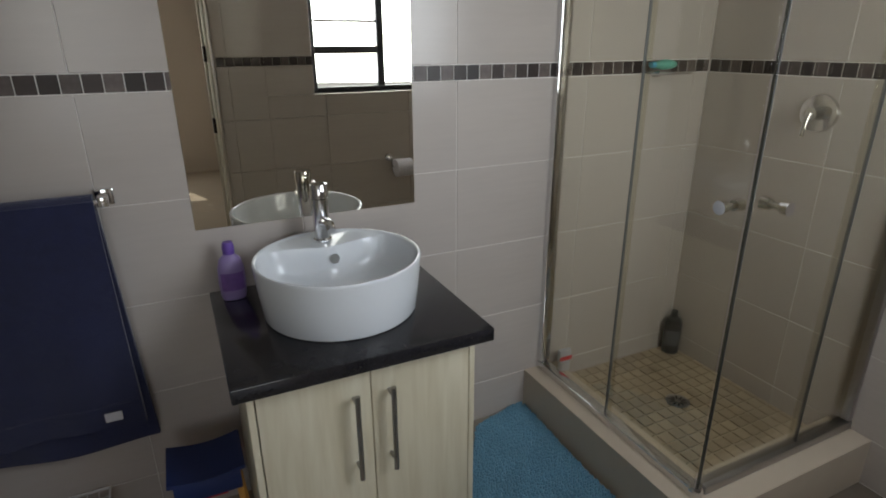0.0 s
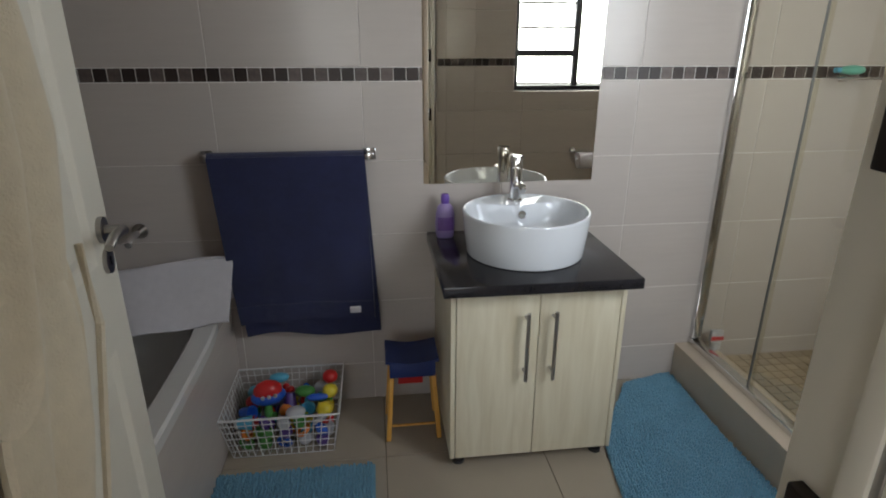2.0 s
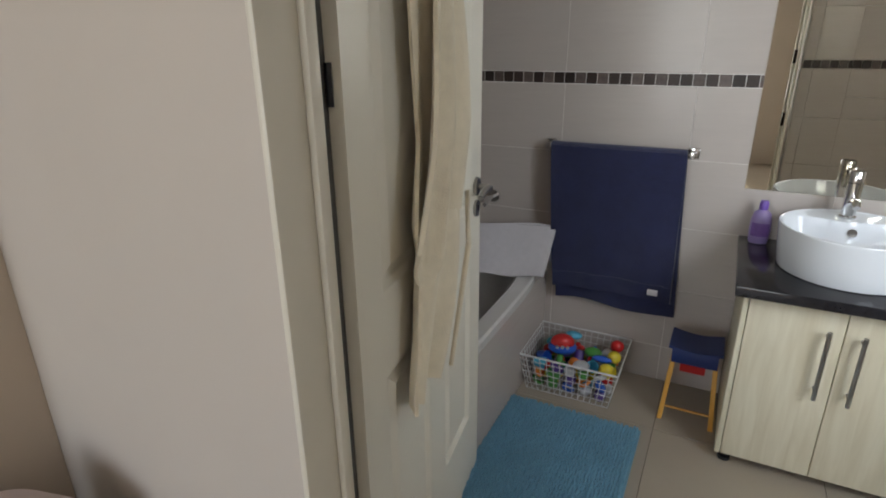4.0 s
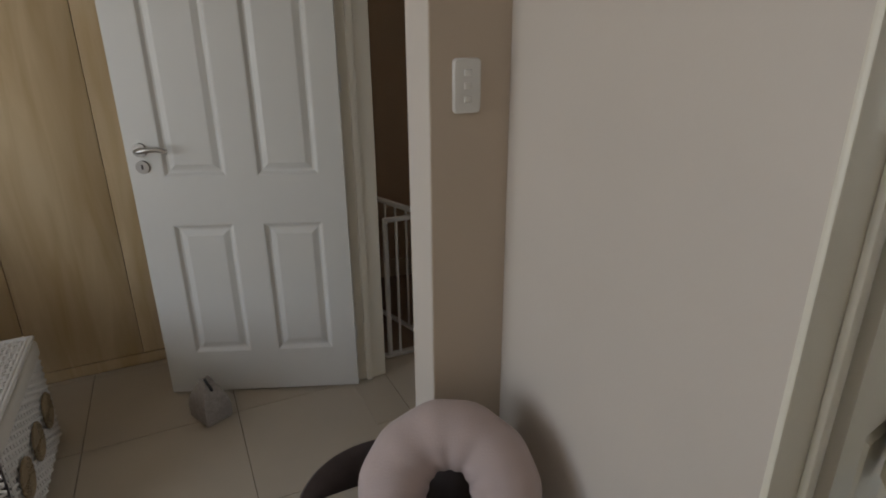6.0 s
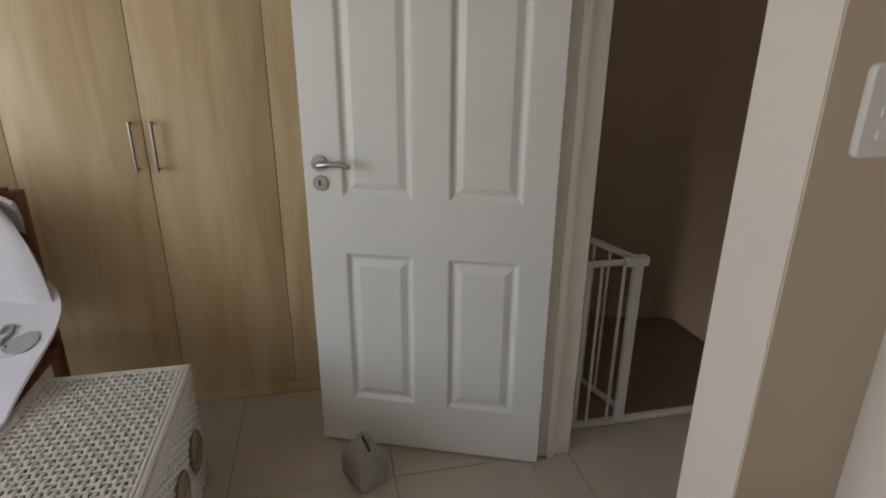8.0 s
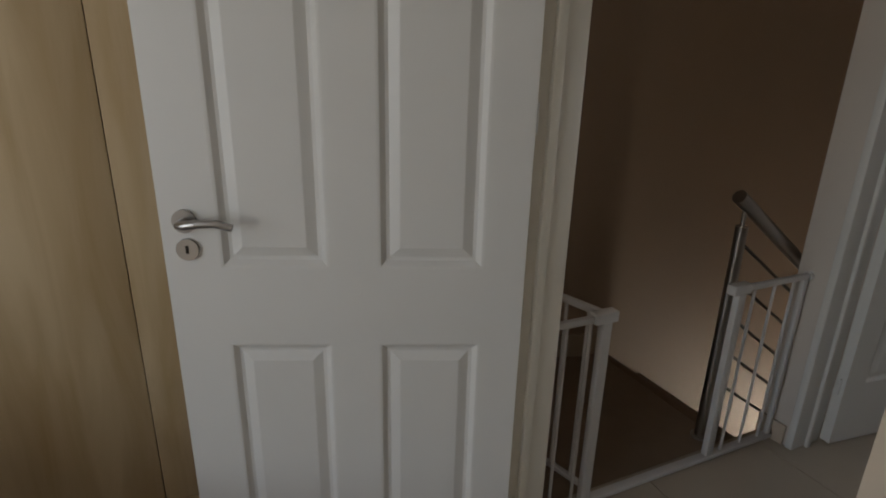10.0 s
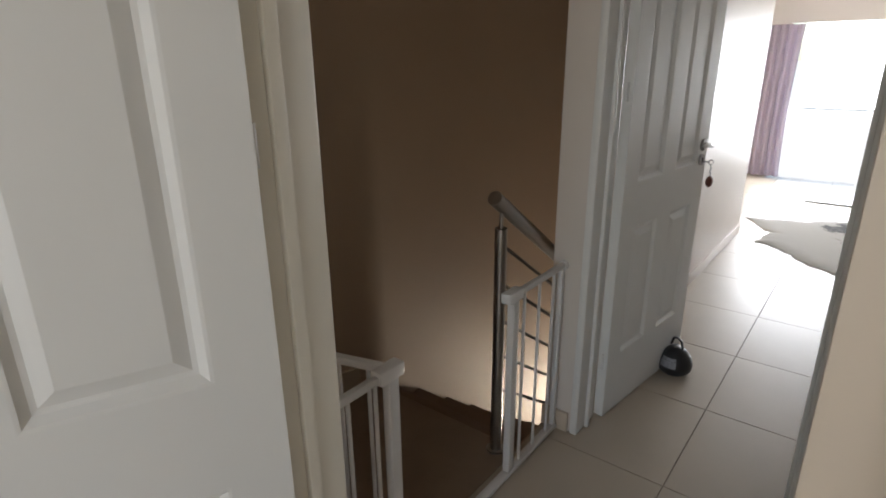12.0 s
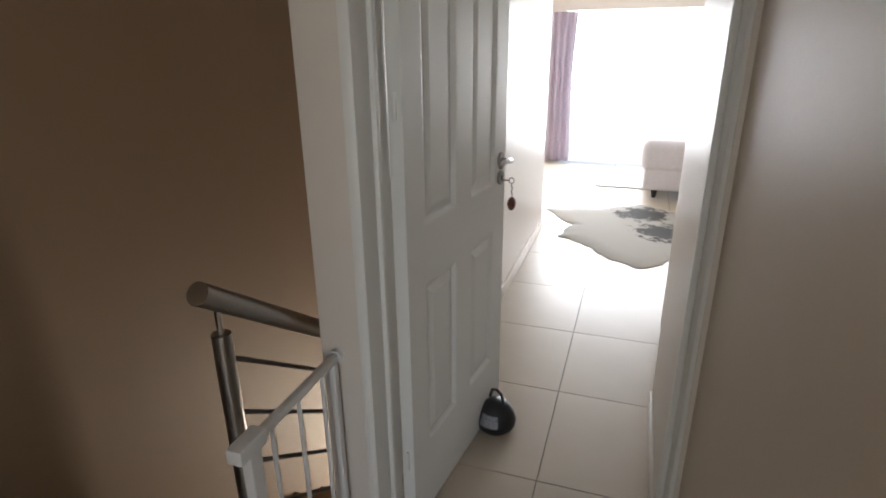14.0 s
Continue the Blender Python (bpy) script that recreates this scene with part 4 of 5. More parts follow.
def robe():
    t = thing("bath_robe", (-0.838, 0.07, 1.72), "cream towelling robe hanging in folds from a hook on the door", "robe", 8.2)
    vs, lefts, rights = (0, 0.2, 0.45, 0.62, 0.69, 0.76, 0.86, 0.95, 1.0), (-0.03, -0.12, -0.11, -0.15, -0.13, -0.15, -0.16, -0.185, -0.18), (0.05, 0.09, 0.14, 0.17, 0.185, 0.18, 0.14, 0.08, 0.02)

    def f(u, v):
        a, b = np.interp(v, vs, lefts), np.interp(v, vs, rights)
        fold = 0.011 * math.sin(u * 17 + v * 2.5) + 0.008 * math.sin(u * 8 - v * 5)
        return (0.022 + 0.010 * math.sin(v * 2.6) + fold * (0.4 + 0.8 * v), a + (b - a) * u, -1.03 * v * (1 - 0.05 * max(0.0, u - 0.45)) + 0.012 * math.sin(u * 14) * v)
    bm = bmesh.new()
    sheet(bm, 70, 60, f, 0.008)
    part("cloth", bm, "robe", t)

    def g(u, v):
        a, b = np.interp(v, (0, 0.3, 0.7, 1), (-0.03, -0.09, -0.13, -0.185)), np.interp(v, (0, 0.3, 0.7, 1), (0.05, 0.06, 0.10, 0.05))
        low = 0.60 + 0.14 * math.exp(-((u - 0.22) / 0.22) ** 2) + 0.06 * max(0.0, u - 0.6)
        return (0.048 + 0.016 * math.sin(v * 2.4) + 0.013 * math.sin(u * 13 + 3 * v) * (0.3 + v), a + (b - a) * u, -0.01 - v * low)
    bm = bmesh.new()
    sheet(bm, 44, 50, g, 0.009)
    part("sleeve", bm, "robe", t)
    bm = bmesh.new()
    tube(bm, [(0.055, 0.15, -0.62), (0.06, 0.15, -0.75), (0.055, 0.10, -0.88), (0.045, 0.05, -1.04)], [0.006, 0.007, 0.007, 0.006], 6)
    part("belt", bm, "robe", t)
    bm = bmesh.new()
    tube(bm, [(-0.005, 0, 0.03), (0.025, 0, 0.01), (0.04, 0, 0.03)], 0.006, 8)
    one("robe_hook", bm, "steel", "small steel hook on the bathroom door holding a robe", "hook", (-0.838, 0.07, 1.72))


robe()


def tub_towel():
    t = thing("bath_towel", (-1.215, 1.17, 0.468), "white towel draped over the end of the bathtub", "towel")
    bm = bmesh.new()
    sheet(bm, 30, 16, lambda u, v: (-0.34 + 0.68 * u, 0.14 - 0.16 * v + 0.015 * math.sin(u * 8 + 1), 0.19 - 0.185 * v - 0.02 * math.sin(u * 5) + 0.01 * math.sin(u * 14) * v), 0.008)
    part("front_fold", bm, "cloth", t)
    bm = bmesh.new()
    sheet(bm, 30, 6, lambda u, v: (-0.34 + 0.68 * u, 0.145 + 0.05 * v, 0.19 - 0.18 * v - 0.02 * math.sin(u * 5)), 0.008)
    part("back_fold", bm, "cloth", t)


tub_towel()


def shower_things():
    t = thing("shower_mixer", (1.67, 0.95, 1.155), "round chrome shower mixer on the tiled wall", "shower mixer")
    bm = bmesh.new()
    rod(bm, (-0.001, 0, 0), (-0.010, 0, 0), 0.062, 40, 0.058)
    part("plate", bm, "chrome", t)
    bm = bmesh.new()
    rod(bm, (-0.010, 0, 0), (-0.05, 0, 0), 0.024, 28, 0.021)
    part("hub", bm, "chrome", t)
    bm = bmesh.new()
    tube(bm, [(-0.05, 0, 0), (-0.062, 0.0, -0.02), (-0.07, 0, -0.07)], [0.011, 0.010, 0.007], 12)
    part("lever", bm, "chrome", t)
    t = thing("soap_dish", (1.40, 1.35, 1.268), "chrome wire soap dish with a green bottle on the tiled wall", "soap dish")
    bm = bmesh.new()
    tube(bm, [(-0.075, -0.045, 0.0), (0.075, -0.045, 0.0), (0.075, 0.045, 0.0), (-0.075, 0.045, 0.0)], 0.004, 8, True)
    for k in range(9):
        rod(bm, (-0.064 + 0.016 * k, -0.045, 0), (-0.064 + 0.016 * k, 0.045, 0), 0.0018, 5)
    part("tray", bm, "chrome", t)
    part("wall_bracket", rbox((-0.02, 0.04, -0.015), (0.02, 0.049, 0.03), 0.003), "chrome", t)
    t = thing("soap_bottle", (1.39, 1.345, 1.297), "green and blue tube lying in the chrome soap dish", "tube")
    bm = bmesh.new()
    blob(bm, (0, 0, 0), 0.022, (2.4, 0.9, 0.8), 3)
    part("body", bm, mat("mint_plastic", (0.15, 0.45, 0.35), 0.4, var=0.2, scale=30), t)
    bm = bmesh.new()
    rod(bm, (-0.05, 0, 0), (-0.068, 0, 0.0), 0.010, 14)
    part("cap", bm, "lblue", t)
    t = thing("shampoo_bottle", (1.632, 1.352, 0.09), "black shampoo bottle standing on the mosaic shower floor", "bottle")
    bm = bmesh.new()
    lathe(bm, [(0, 0), (0.033, 0), (0.036, 0.008), (0.036, 0.135), (0.030, 0.158), (0.014, 0.168), (0, 0.168)], 28)
    part("body", bm, "black", t)
    bm = bmesh.new()
    lathe(bm, [(0, 0.169), (0.014, 0.169), (0.014, 0.195), (0, 0.196)], 20)
    part("cap", bm, "black", t)
    bm = bmesh.new()
    sheet(bm, 12, 3, lambda u, v: (-0.0365 * math.cos((u - 0.5) * 1.6 + 0.8), -0.0365 * math.sin((u - 0.5) * 1.6 + 0.8), 0.04 + 0.07 * v), 0.0006)
    part("label", bm, mat("grey_label", (0.12, 0.12, 0.13), 0.5, var=0.5, scale=90), t)
    t = thing("toothpaste_tube", (1.045, 1.345, 0.166), "small grey and red tube standing on the shower kerb", "tube")
    part("body", rbox((-0.028, -0.012, 0.03), (0.028, 0.008, 0.085), 0.006), "grey", t)
    part("label", rbox((-0.0285, -0.0135, 0.04), (0.0285, -0.0118, 0.058), 0.0005, 1), "red", t)
    bm = bmesh.new()
    rod(bm, (0, -0.002, 0.0), (0, -0.002, 0.032), 0.022, 18)
    part("cap", bm, "grey", t)
    t = thing("shower_drain", (1.37, 1.06, 0.0905), "round chrome drain in the mosaic shower floor", "drain")
    bm = bmesh.new()
    lathe(bm, [(0, 0.001), (0.034, 0.001), (0.040, 0.003), (0.044, 0.0025), (0.044, 0)], 32)
    part("rim", bm, "steel", t)
    for k in range(10):
        a = k * math.pi / 5
        bm = rbox((-0.003, -0.010, 0.0012), (0.003, 0.010, 0.0022), 0.0004, 1)
        for v in bm.verts:
            v.co = Matrix.Rotation(a, 4, "Z") @ (v.co + Vector((0, 0.022, 0)))
        part("slot", bm, "dark", t)
    t = thing("toilet_roll_holder", (1.03, -0.16, 0.68), "chrome holder with a white toilet roll on the tiled wall", "toilet roll holder")
    bm = bmesh.new()
    rod(bm, (-0.075, -0.075, 0.045), (-0.075, -0.06, 0.045), 0.02, 16)
    tube(bm, [(-0.075, -0.06, 0.045), (-0.075, 0.0, 0.04), (-0.075, 0.0, 0.0), (0.06, 0.0, 0.0)], 0.005, 8)
    part("holder", bm, "chrome", t)
    bm = bmesh.new()
    rod(bm, (-0.055, 0, -0.012), (0.045, 0, -0.012), 0.052, 32)
    part("roll", bm, "cloth", t)


shower_things()


def bath_spout():
    t = thing("bath_spout", (-1.20, 1.399, 0.76), "chrome wall tap above the bath", "tap")
    bm = bmesh.new()
    rod(bm, (0, 0, 0), (0, -0.008, 0), 0.028, 24)
    part("rose", bm, "chrome", t)
    bm = bmesh.new()
    tube(bm, [(0, -0.008, 0), (0, -0.08, 0), (0, -0.12, -0.015)], 0.012, 12)
    part("spout", bm, "chrome", t)


bath_spout()

# strike plate on the bathroom jamb
one("strike_plate", rbox((0.0005, -0.325, 1.0), (0.0035, -0.295, 1.12), 0.0008, 1), "steel", "steel strike plate on the bathroom door jamb", "strike plate")
one("strike_plate", rbox((-1.7585, -0.515, 0.95), (-1.7545, -0.485, 1.07), 0.0008, 1), "steel", "steel strike plate on the bedroom door jamb", "strike plate")
for z in (1.29, 0.93):
    one("lock_keep", rbox((-0.006, -0.29, z), (0.0095, -0.25, z + 0.075), 0.002), mat("dark_bronze", (0.03, 0.02, 0.014), 0.4, 0.5), "dark bronze lock keep on the bathroom door jamb", "lock keep")

# ---- bedroom and corridor things ----


def light_switch():
    t = thing("light_switch", (-1.6065, -0.507, 1.352), "white three-lever light switch on the cream wall", "light switch")
    bm = bmesh.new()
    loops = []
    for ins, x in ((0, 0.0), (0, 0.006), (0.0035, 0.0095)):
        lp = []
        for cx, cz, a0 in ((0.024, 0.05, 0), (-0.024, 0.05, 90), (-0.024, -0.05, 180), (0.024, -0.05, 270)):
            for k in range(6):
                a = radians(a0 + 18 * k)
                lp.append(bm.verts.new((x, cx + (0.012 - ins) * math.cos(a), cz + (0.012 - ins) * math.sin(a))))
        loops.append(lp)
    for u, v in zip(loops, loops[1:]):
        for i in range(24):
            bm.faces.new((u[i], u[(i + 1) % 24], v[(i + 1) % 24], v[i]))
    bm.faces.new(loops[-1])
    part("plate", bm, "switch", t)
    for k in (-1, 0, 1):
        part("rocker", rbox((0.0092, -0.010, k * 0.030 - 0.007), (0.0125, 0.010, k * 0.030 + 0.007), 0.0015), "switch", t)


light_switch()


def pillow_basket():
    t = thing("storage_basket", (-1.43, -0.79, 0), "round grey felt storage basket on the floor beside the wall", "basket")
    bm = bmesh.new()
    lathe(bm, [(0, 0.0), (0.17, 0.0), (0.19, 0.01), (0.23, 0.38), (0.236, 0.40), (0.23, 0.405), (0.222, 0.38), (0.18, 0.02), (0, 0.02)], 48)
    part("body", bm, "felt", t)
    bm = rbox((-0.02, -0.247, 0.33), (0.02, -0.238, 0.43), 0.003)
    for v in bm.verts:
        v.co = Matrix.Rotation(radians(150), 4, "Z") @ v.co
    part("handle", bm, "pine", t)
    p = tagged(new("nursing_pillow"), label="pale pink padded nursing pillow standing in the grey basket", category="pillow")
    c = Vector((-1.375, -0.67, 0.415))
    eye = Vector((-0.47, -1.2, 1.44))
    p.matrix_world = look(c, c + (c - eye) * 1.0)
    bm = bmesh.new()
    R, r = 0.138, 0.085
    n = 64
    pts, rad = [], []
    for i in range(n + 1):
        a = radians(-62 + 304 * i / n)
        pts.append((R * math.cos(a), R * math.sin(a) * 1.02, 0.0))
        e = min(i, n - i) / 7.0
        rad.append(r * math.sqrt(max(0.04, 1 - (1 - min(1, e)) ** 2)) * (1 + 0.025 * math.sin(a * 11) + 0.02 * math.sin(a * 5)))
    tube(bm, pts, rad, 28)
    part("cushion", bm, "pink", p)
    one("folded_cloth", rbox((-1.56, -0.95, 0.28), (-1.42, -0.80, 0.37), 0.02, 3), "linen", "folded cream cloth inside the grey felt basket", "cloth")


pillow_basket()


def weave(bm, origin, du, dv, nu, nv, lu, lv, nrm, r, amp):
    """Woven strands over a rectangle: flat weft strands that pass over and under stakes."""
    o, du, dv, nrm = Vector(origin), Vector(du), Vector(dv), Vector(nrm)
    for j in range(nv):
        c = (j + 0.5) / nv * lv
        steps = nu * 2
        pts = []
        for i in range(steps + 1):
            u = i / steps * lu
            h = amp * math.cos(math.pi * i * 0.5 * 1.0 + (j % 2) * math.pi)
            pts.append((u, h))
        prev = None
        for u, h in pts:
            cur = [bm.verts.new(o + du * u + dv * (c + s * r) + nrm * (h + k)) for s, k in ((-1, 0.0), (-0.5, r * 0.6), (0.5, r * 0.6), (1, 0.0))]
            if prev:
                for a in range(3):
                    bm.faces.new((prev[a], cur[a], cur[a + 1], prev[a + 1]))
            prev = cur
    for i in range(nu + 1):
        u = i / nu * lu
        a = o + du * u
        rod(bm, a, a + dv * lv, r * 0.8, 5)


def hamper():
    L, W, Hh = 0.62, 0.43, 0.40
    t = thing("wicker_hamper", (-2.71, -1.715, 0), "white wicker trunk with a woven lid and cream linen lining", "hamper")
    # local x along the front, local -y towards the back
    bm = bmesh.new()
    weave(bm, (0, 0, 0.01), (1, 0, 0), (0, 0, 1), 22, 28, L, Hh - 0.02, (0, 1, 0), 0.0058, 0.006)
    part("woven_front", bm, "wicker", t, kind="stuff")
    bm = bmesh.new()
    weave(bm, (L, 0, 0.01), (0, -1, 0), (0, 0, 1), 15, 28, W, Hh - 0.02, (1, 0, 0), 0.0058, 0.006)
    part("woven_side", bm, "wicker", t, kind="stuff")
    bm = bmesh.new()
    weave(bm, (0, -W, 0.01), (1, 0, 0), (0, 0, 1), 22, 28, L, Hh - 0.02, (0, -1, 0), 0.0058, 0.006)
    part("woven_back", bm, "wicker", t, kind="stuff")
    bm = bmesh.new()
    weave(bm, (0, 0, 0.01), (0, -1, 0), (0, 0, 1), 15, 28, W, Hh - 0.02, (-1, 0, 0), 0.0058, 0.006)
    part("woven_side", bm, "wicker", t, kind="stuff")
    bm = bmesh.new()
    box(bm, (0.012, -W + 0.012, 0.0), (L - 0.012, -0.012, Hh))
    part("lining", bm, mat("brown_lining", (0.14, 0.11, 0.09), 0.9, var=0.05), t, smooth=False)
    part("linen_band", rbox((-0.006, -W - 0.006, Hh - 0.03), (L + 0.014, 0.014, Hh + 0.03), 0.012, 3), "linen", t, "cream linen band folded over the rim")
    lid = part("lid", rbox((0.008, -W + 0.004, Hh + 0.031), (L - 0.004, 0.0, Hh + 0.040), 0.003), mat("brown_wicker_base", (0.20, 0.165, 0.13), 0.8, var=0.2, scale=50), t)
    bm = bmesh.new()
    weave(bm, (0.02, -W + 0.015, Hh + 0.045), (1, 0, 0), (0, 1, 0), 24, 22, L - 0.05, W - 0.03, (0, 0, 1), 0.0062, 0.004)
    part("lid_weave", bm, "wicker", lid)
    bm = bmesh.new()
    z = Hh + 0.045
    for s in (0, 0.012):
        tube(bm, [(0.006 + s, -W + 0.004 + s, z), (L - 0.002 - s, -W + 0.004 + s, z), (L - 0.002 - s, 0.004 - s, z), (0.006 + s, 0.004 - s, z)], 0.0085, 8, True)
    part("lid_rim", bm, "wicker", lid)
    for k, x in enumerate((0.12, 0.31, 0.50)):
        bm = bmesh.new()
        for rr in (0.062, 0.05, 0.038, 0.026, 0.014):
            tube(bm, [(x + rr * math.cos(a * 0.3142), 0.012 + 0.004, 0.20 + rr * math.sin(a * 0.3142)) for a in range(20)], 0.0055, 6, True)
        part("coil_disc", bm, "coil", t)


hamper()


def draped_chair():
    t = thing("wooden_chair", (-2.98, -2.41, 0), "red-brown wooden chair behind the hamper, covered with cloths", "chair")
    for y in (-0.22, 0.20):
        part("back_post", rbox((-0.02, y - 0.02, 0.0), (0.02, y + 0.02, 0.99), 0.006), "redwood", t)
        part("front_leg", rbox((0.57, y - 0.02, 0.0), (0.61, y + 0.02, 0.40), 0.006), "redwood", t)
    part("seat", rbox((-0.02, -0.24, 0.401), (0.62, 0.22, 0.43), 0.008), "redwood", t)
    for z in (0.60, 0.78, 0.94):
        part("back_slat", rbox((-0.012, -0.20, z), (0.012, 0.18, z + 0.06), 0.005), "redwood", t)
    c = thing("white_towel", (-2.935, -2.41, 1.0), "white towel hanging over the wooden chair back", "towel")
    bm = bmesh.new()
    sheet(bm, 30, 30, lambda u, v: (0.015 + 0.05 * math.sin(v * 1.7) + 0.006 * math.sin(u * 15), -0.26 + 0.50 * u - 0.07 * (u ** 6) * (1 - v) ** 3 + 0.05 * u * v, 0.02 - 0.43 * v - 0.03 * v * (1 - u) - 0.08 * (1 - v) ** 2 * abs(2 * u - 1) ** 3), 0.014)
    part("front_fold", bm, "cloth", c)
    bm = bmesh.new()
    sheet(bm, 20, 12, lambda u, v: (0.012 - 0.07 * v, -0.25 + 0.46 * u, 0.02 - 0.30 * v * v - 0.06 * abs(2 * u - 1) ** 3), 0.012)
    part("back_fold", bm, "cloth", c)
    b = thing("baby_blanket", (-2.90, -2.41, 0.69), "white blanket with grey bird shapes draped from chair to hamper", "blanket")

    def f(u, v):
        y = -0.28 + 0.54 * u + 0.02 * math.sin(v * 7) + 0.05 * math.sin(v * 3.1) * u
        x = 0.0 + 0.58 * v ** 1.5 + 0.012 * math.sin(u * 11 + v * 3)
        z = -0.0 - 0.235 * min(1, v * 1.25) + 0.012 * math.sin(u * 7)
        return (x, y, z)
    bm = bmesh.new()
    sheet(bm, 40, 40, f, 0.01)
    part("cloth", bm, "cloth", b)
    for cu, cv in ((0.50, 0.47), (0.86, 0.44), (0.72, 0.74), (0.34, 0.80), (0.20, 0.42)):
        bm = bmesh.new()

        def g(s, w):
            p = Vector(f(cu + 0.09 * s, cv + 0.10 * w))
            q = Vector(f(cu + 0.09 * s + 0.01, cv + 0.10 * w)) - p
            r = Vector(f(cu + 0.09 * s, cv + 0.10 * w + 0.01)) - p
            return p - q.cross(r).normalized() * (-0.0105 if q.cross(r).x > 0 else 0.0105)
        vs = [bm.verts.new(g(0.95 * math.cos(a * 0.3927), (0.62 + 0.12 * math.cos(a * 0.3927)) * math.sin(a * 0.3927))) for a in range(16)]
        bm.faces.new(vs)
        part("print", bm, "cloth_grey", b)
        bm = bmesh.new()
        tube(bm, [g(-0.7, 0.1), g(-1.15, -0.1), g(-1.15, -0.5), g(-0.85, -0.9), g(-0.95, -1.35), g(-1.3, -1.4), g(-1.5, -1.0)], 0.0065, 6)
        part("print", bm, "cloth_grey", b)


draped_chair()


def doorstops():
    t = thing("fabric_doorstop", (-2.585, -1.165, 0), "grey woven fabric doorstop leaning against the white door", "doorstop", 25)
    bm = bmesh.new()
    rows = [(0.070, 0.0), (0.078, 0.008), (0.080, 0.06), (0.072, 0.10), (0.045, 0.145), (0.030, 0.162), (0.026, 0.178)]
    vs = []
    for r, z in rows:
        row = []
        for i in range(24):
            a = 2 * math.pi * i / 24
            k = r / max(abs(math.cos(a)), abs(math.sin(a))) ** 0.97 * 0.84
            row.append(bm.verts.new((k * math.cos(a), k * math.sin(a) * 0.85, z)))
        vs.append(row)
    for u, v in zip(vs, vs[1:]):
        for i in range(24):
            bm.faces.new((u[i], u[(i + 1) % 24], v[(i + 1) % 24], v[i]))
    bm.faces.new(vs[0][::-1])
    bm.faces.new(vs[-1])
    part("bag", bm, mat("grey_woven", (0.30, 0.27, 0.25), 0.9, var=0.25, scale=90, bump=0.6, bscale=300), t)
    bm = bmesh.new()
    tube(bm, [(0.005, -0.01, 0.178), (0.015, -0.012, 0.188), (0.03, -0.012, 0.178), (0.042, -0.008, 0.160), (0.045, -0.004, 0.145)], 0.006, 6)
    part("strap", bm, "black", t)
    t = thing("bag_doorstop", (-2.435, 1.53, 0), "round black bag doorstop with a grey patch beside the open door", "doorstop", -20)
    bm = bmesh.new()
    lathe(bm, [(0, 0.0), (0.06, 0.0), (0.076, 0.018), (0.08, 0.045), (0.07, 0.078), (0.048, 0.108), (0.03, 0.125), (0, 0.13)], 32)
    part("bag", bm, "black", t)
    bm = bmesh.new()
    tube(bm, [(-0.03, 0, 0.13), (-0.02, 0, 0.165), (0.0, 0, 0.172), (0.022, 0, 0.16), (0.032, 0, 0.125)], 0.006, 8)
    part("handle", bm, "black", t)
    bm = bmesh.new()
    sheet(bm, 8, 6, lambda u, v: (0.080 * math.cos(-1.9 + u) * (1 - 0.2 * v), 0.080 * math.sin(-1.9 + u) * (1 - 0.2 * v), 0.045 + 0.045 * v), 0.003)
    part("patch", bm, mat("grey_patch", (0.22, 0.22, 0.24), 0.6, var=0.4, scale=70), t)


doorstops()


def keys():
    t = thing("key_ring", (-2.46, 1.632, 0.985), "key in the door lock with a brown leather fob", "keys")
    bm = bmesh.new()
    rod(bm, (0, 0, 0), (0.03, 0, 0), 0.003, 8)
    tube(bm, [(0.035 + 0.010 * math.cos(a * 0.6283), 0, 0.010 * math.sin(a * 0.6283)) for a in range(10)], 0.002, 6, True)
    part("key", bm, "steel", t)
    bm = bmesh.new()
    for k in range(4):
        tube(bm, [(0.036 + 0.003 * (k % 2), 0.005 * math.cos(a * 1.047), -0.018 - 0.011 * k + 0.007 * math.sin(a * 1.047)) for a in range(6)], 0.0014, 5, True)
    part("chain", bm, "steel", t)
    bm = bmesh.new()
    blob(bm, (0.038, 0, -0.085), 0.026, (0.6, 1.0, 1.0), 2)
    part("fob", bm, mat("brown_leather", (0.12, 0.03, 0.02), 0.5, var=0.2, scale=40), t)


keys()


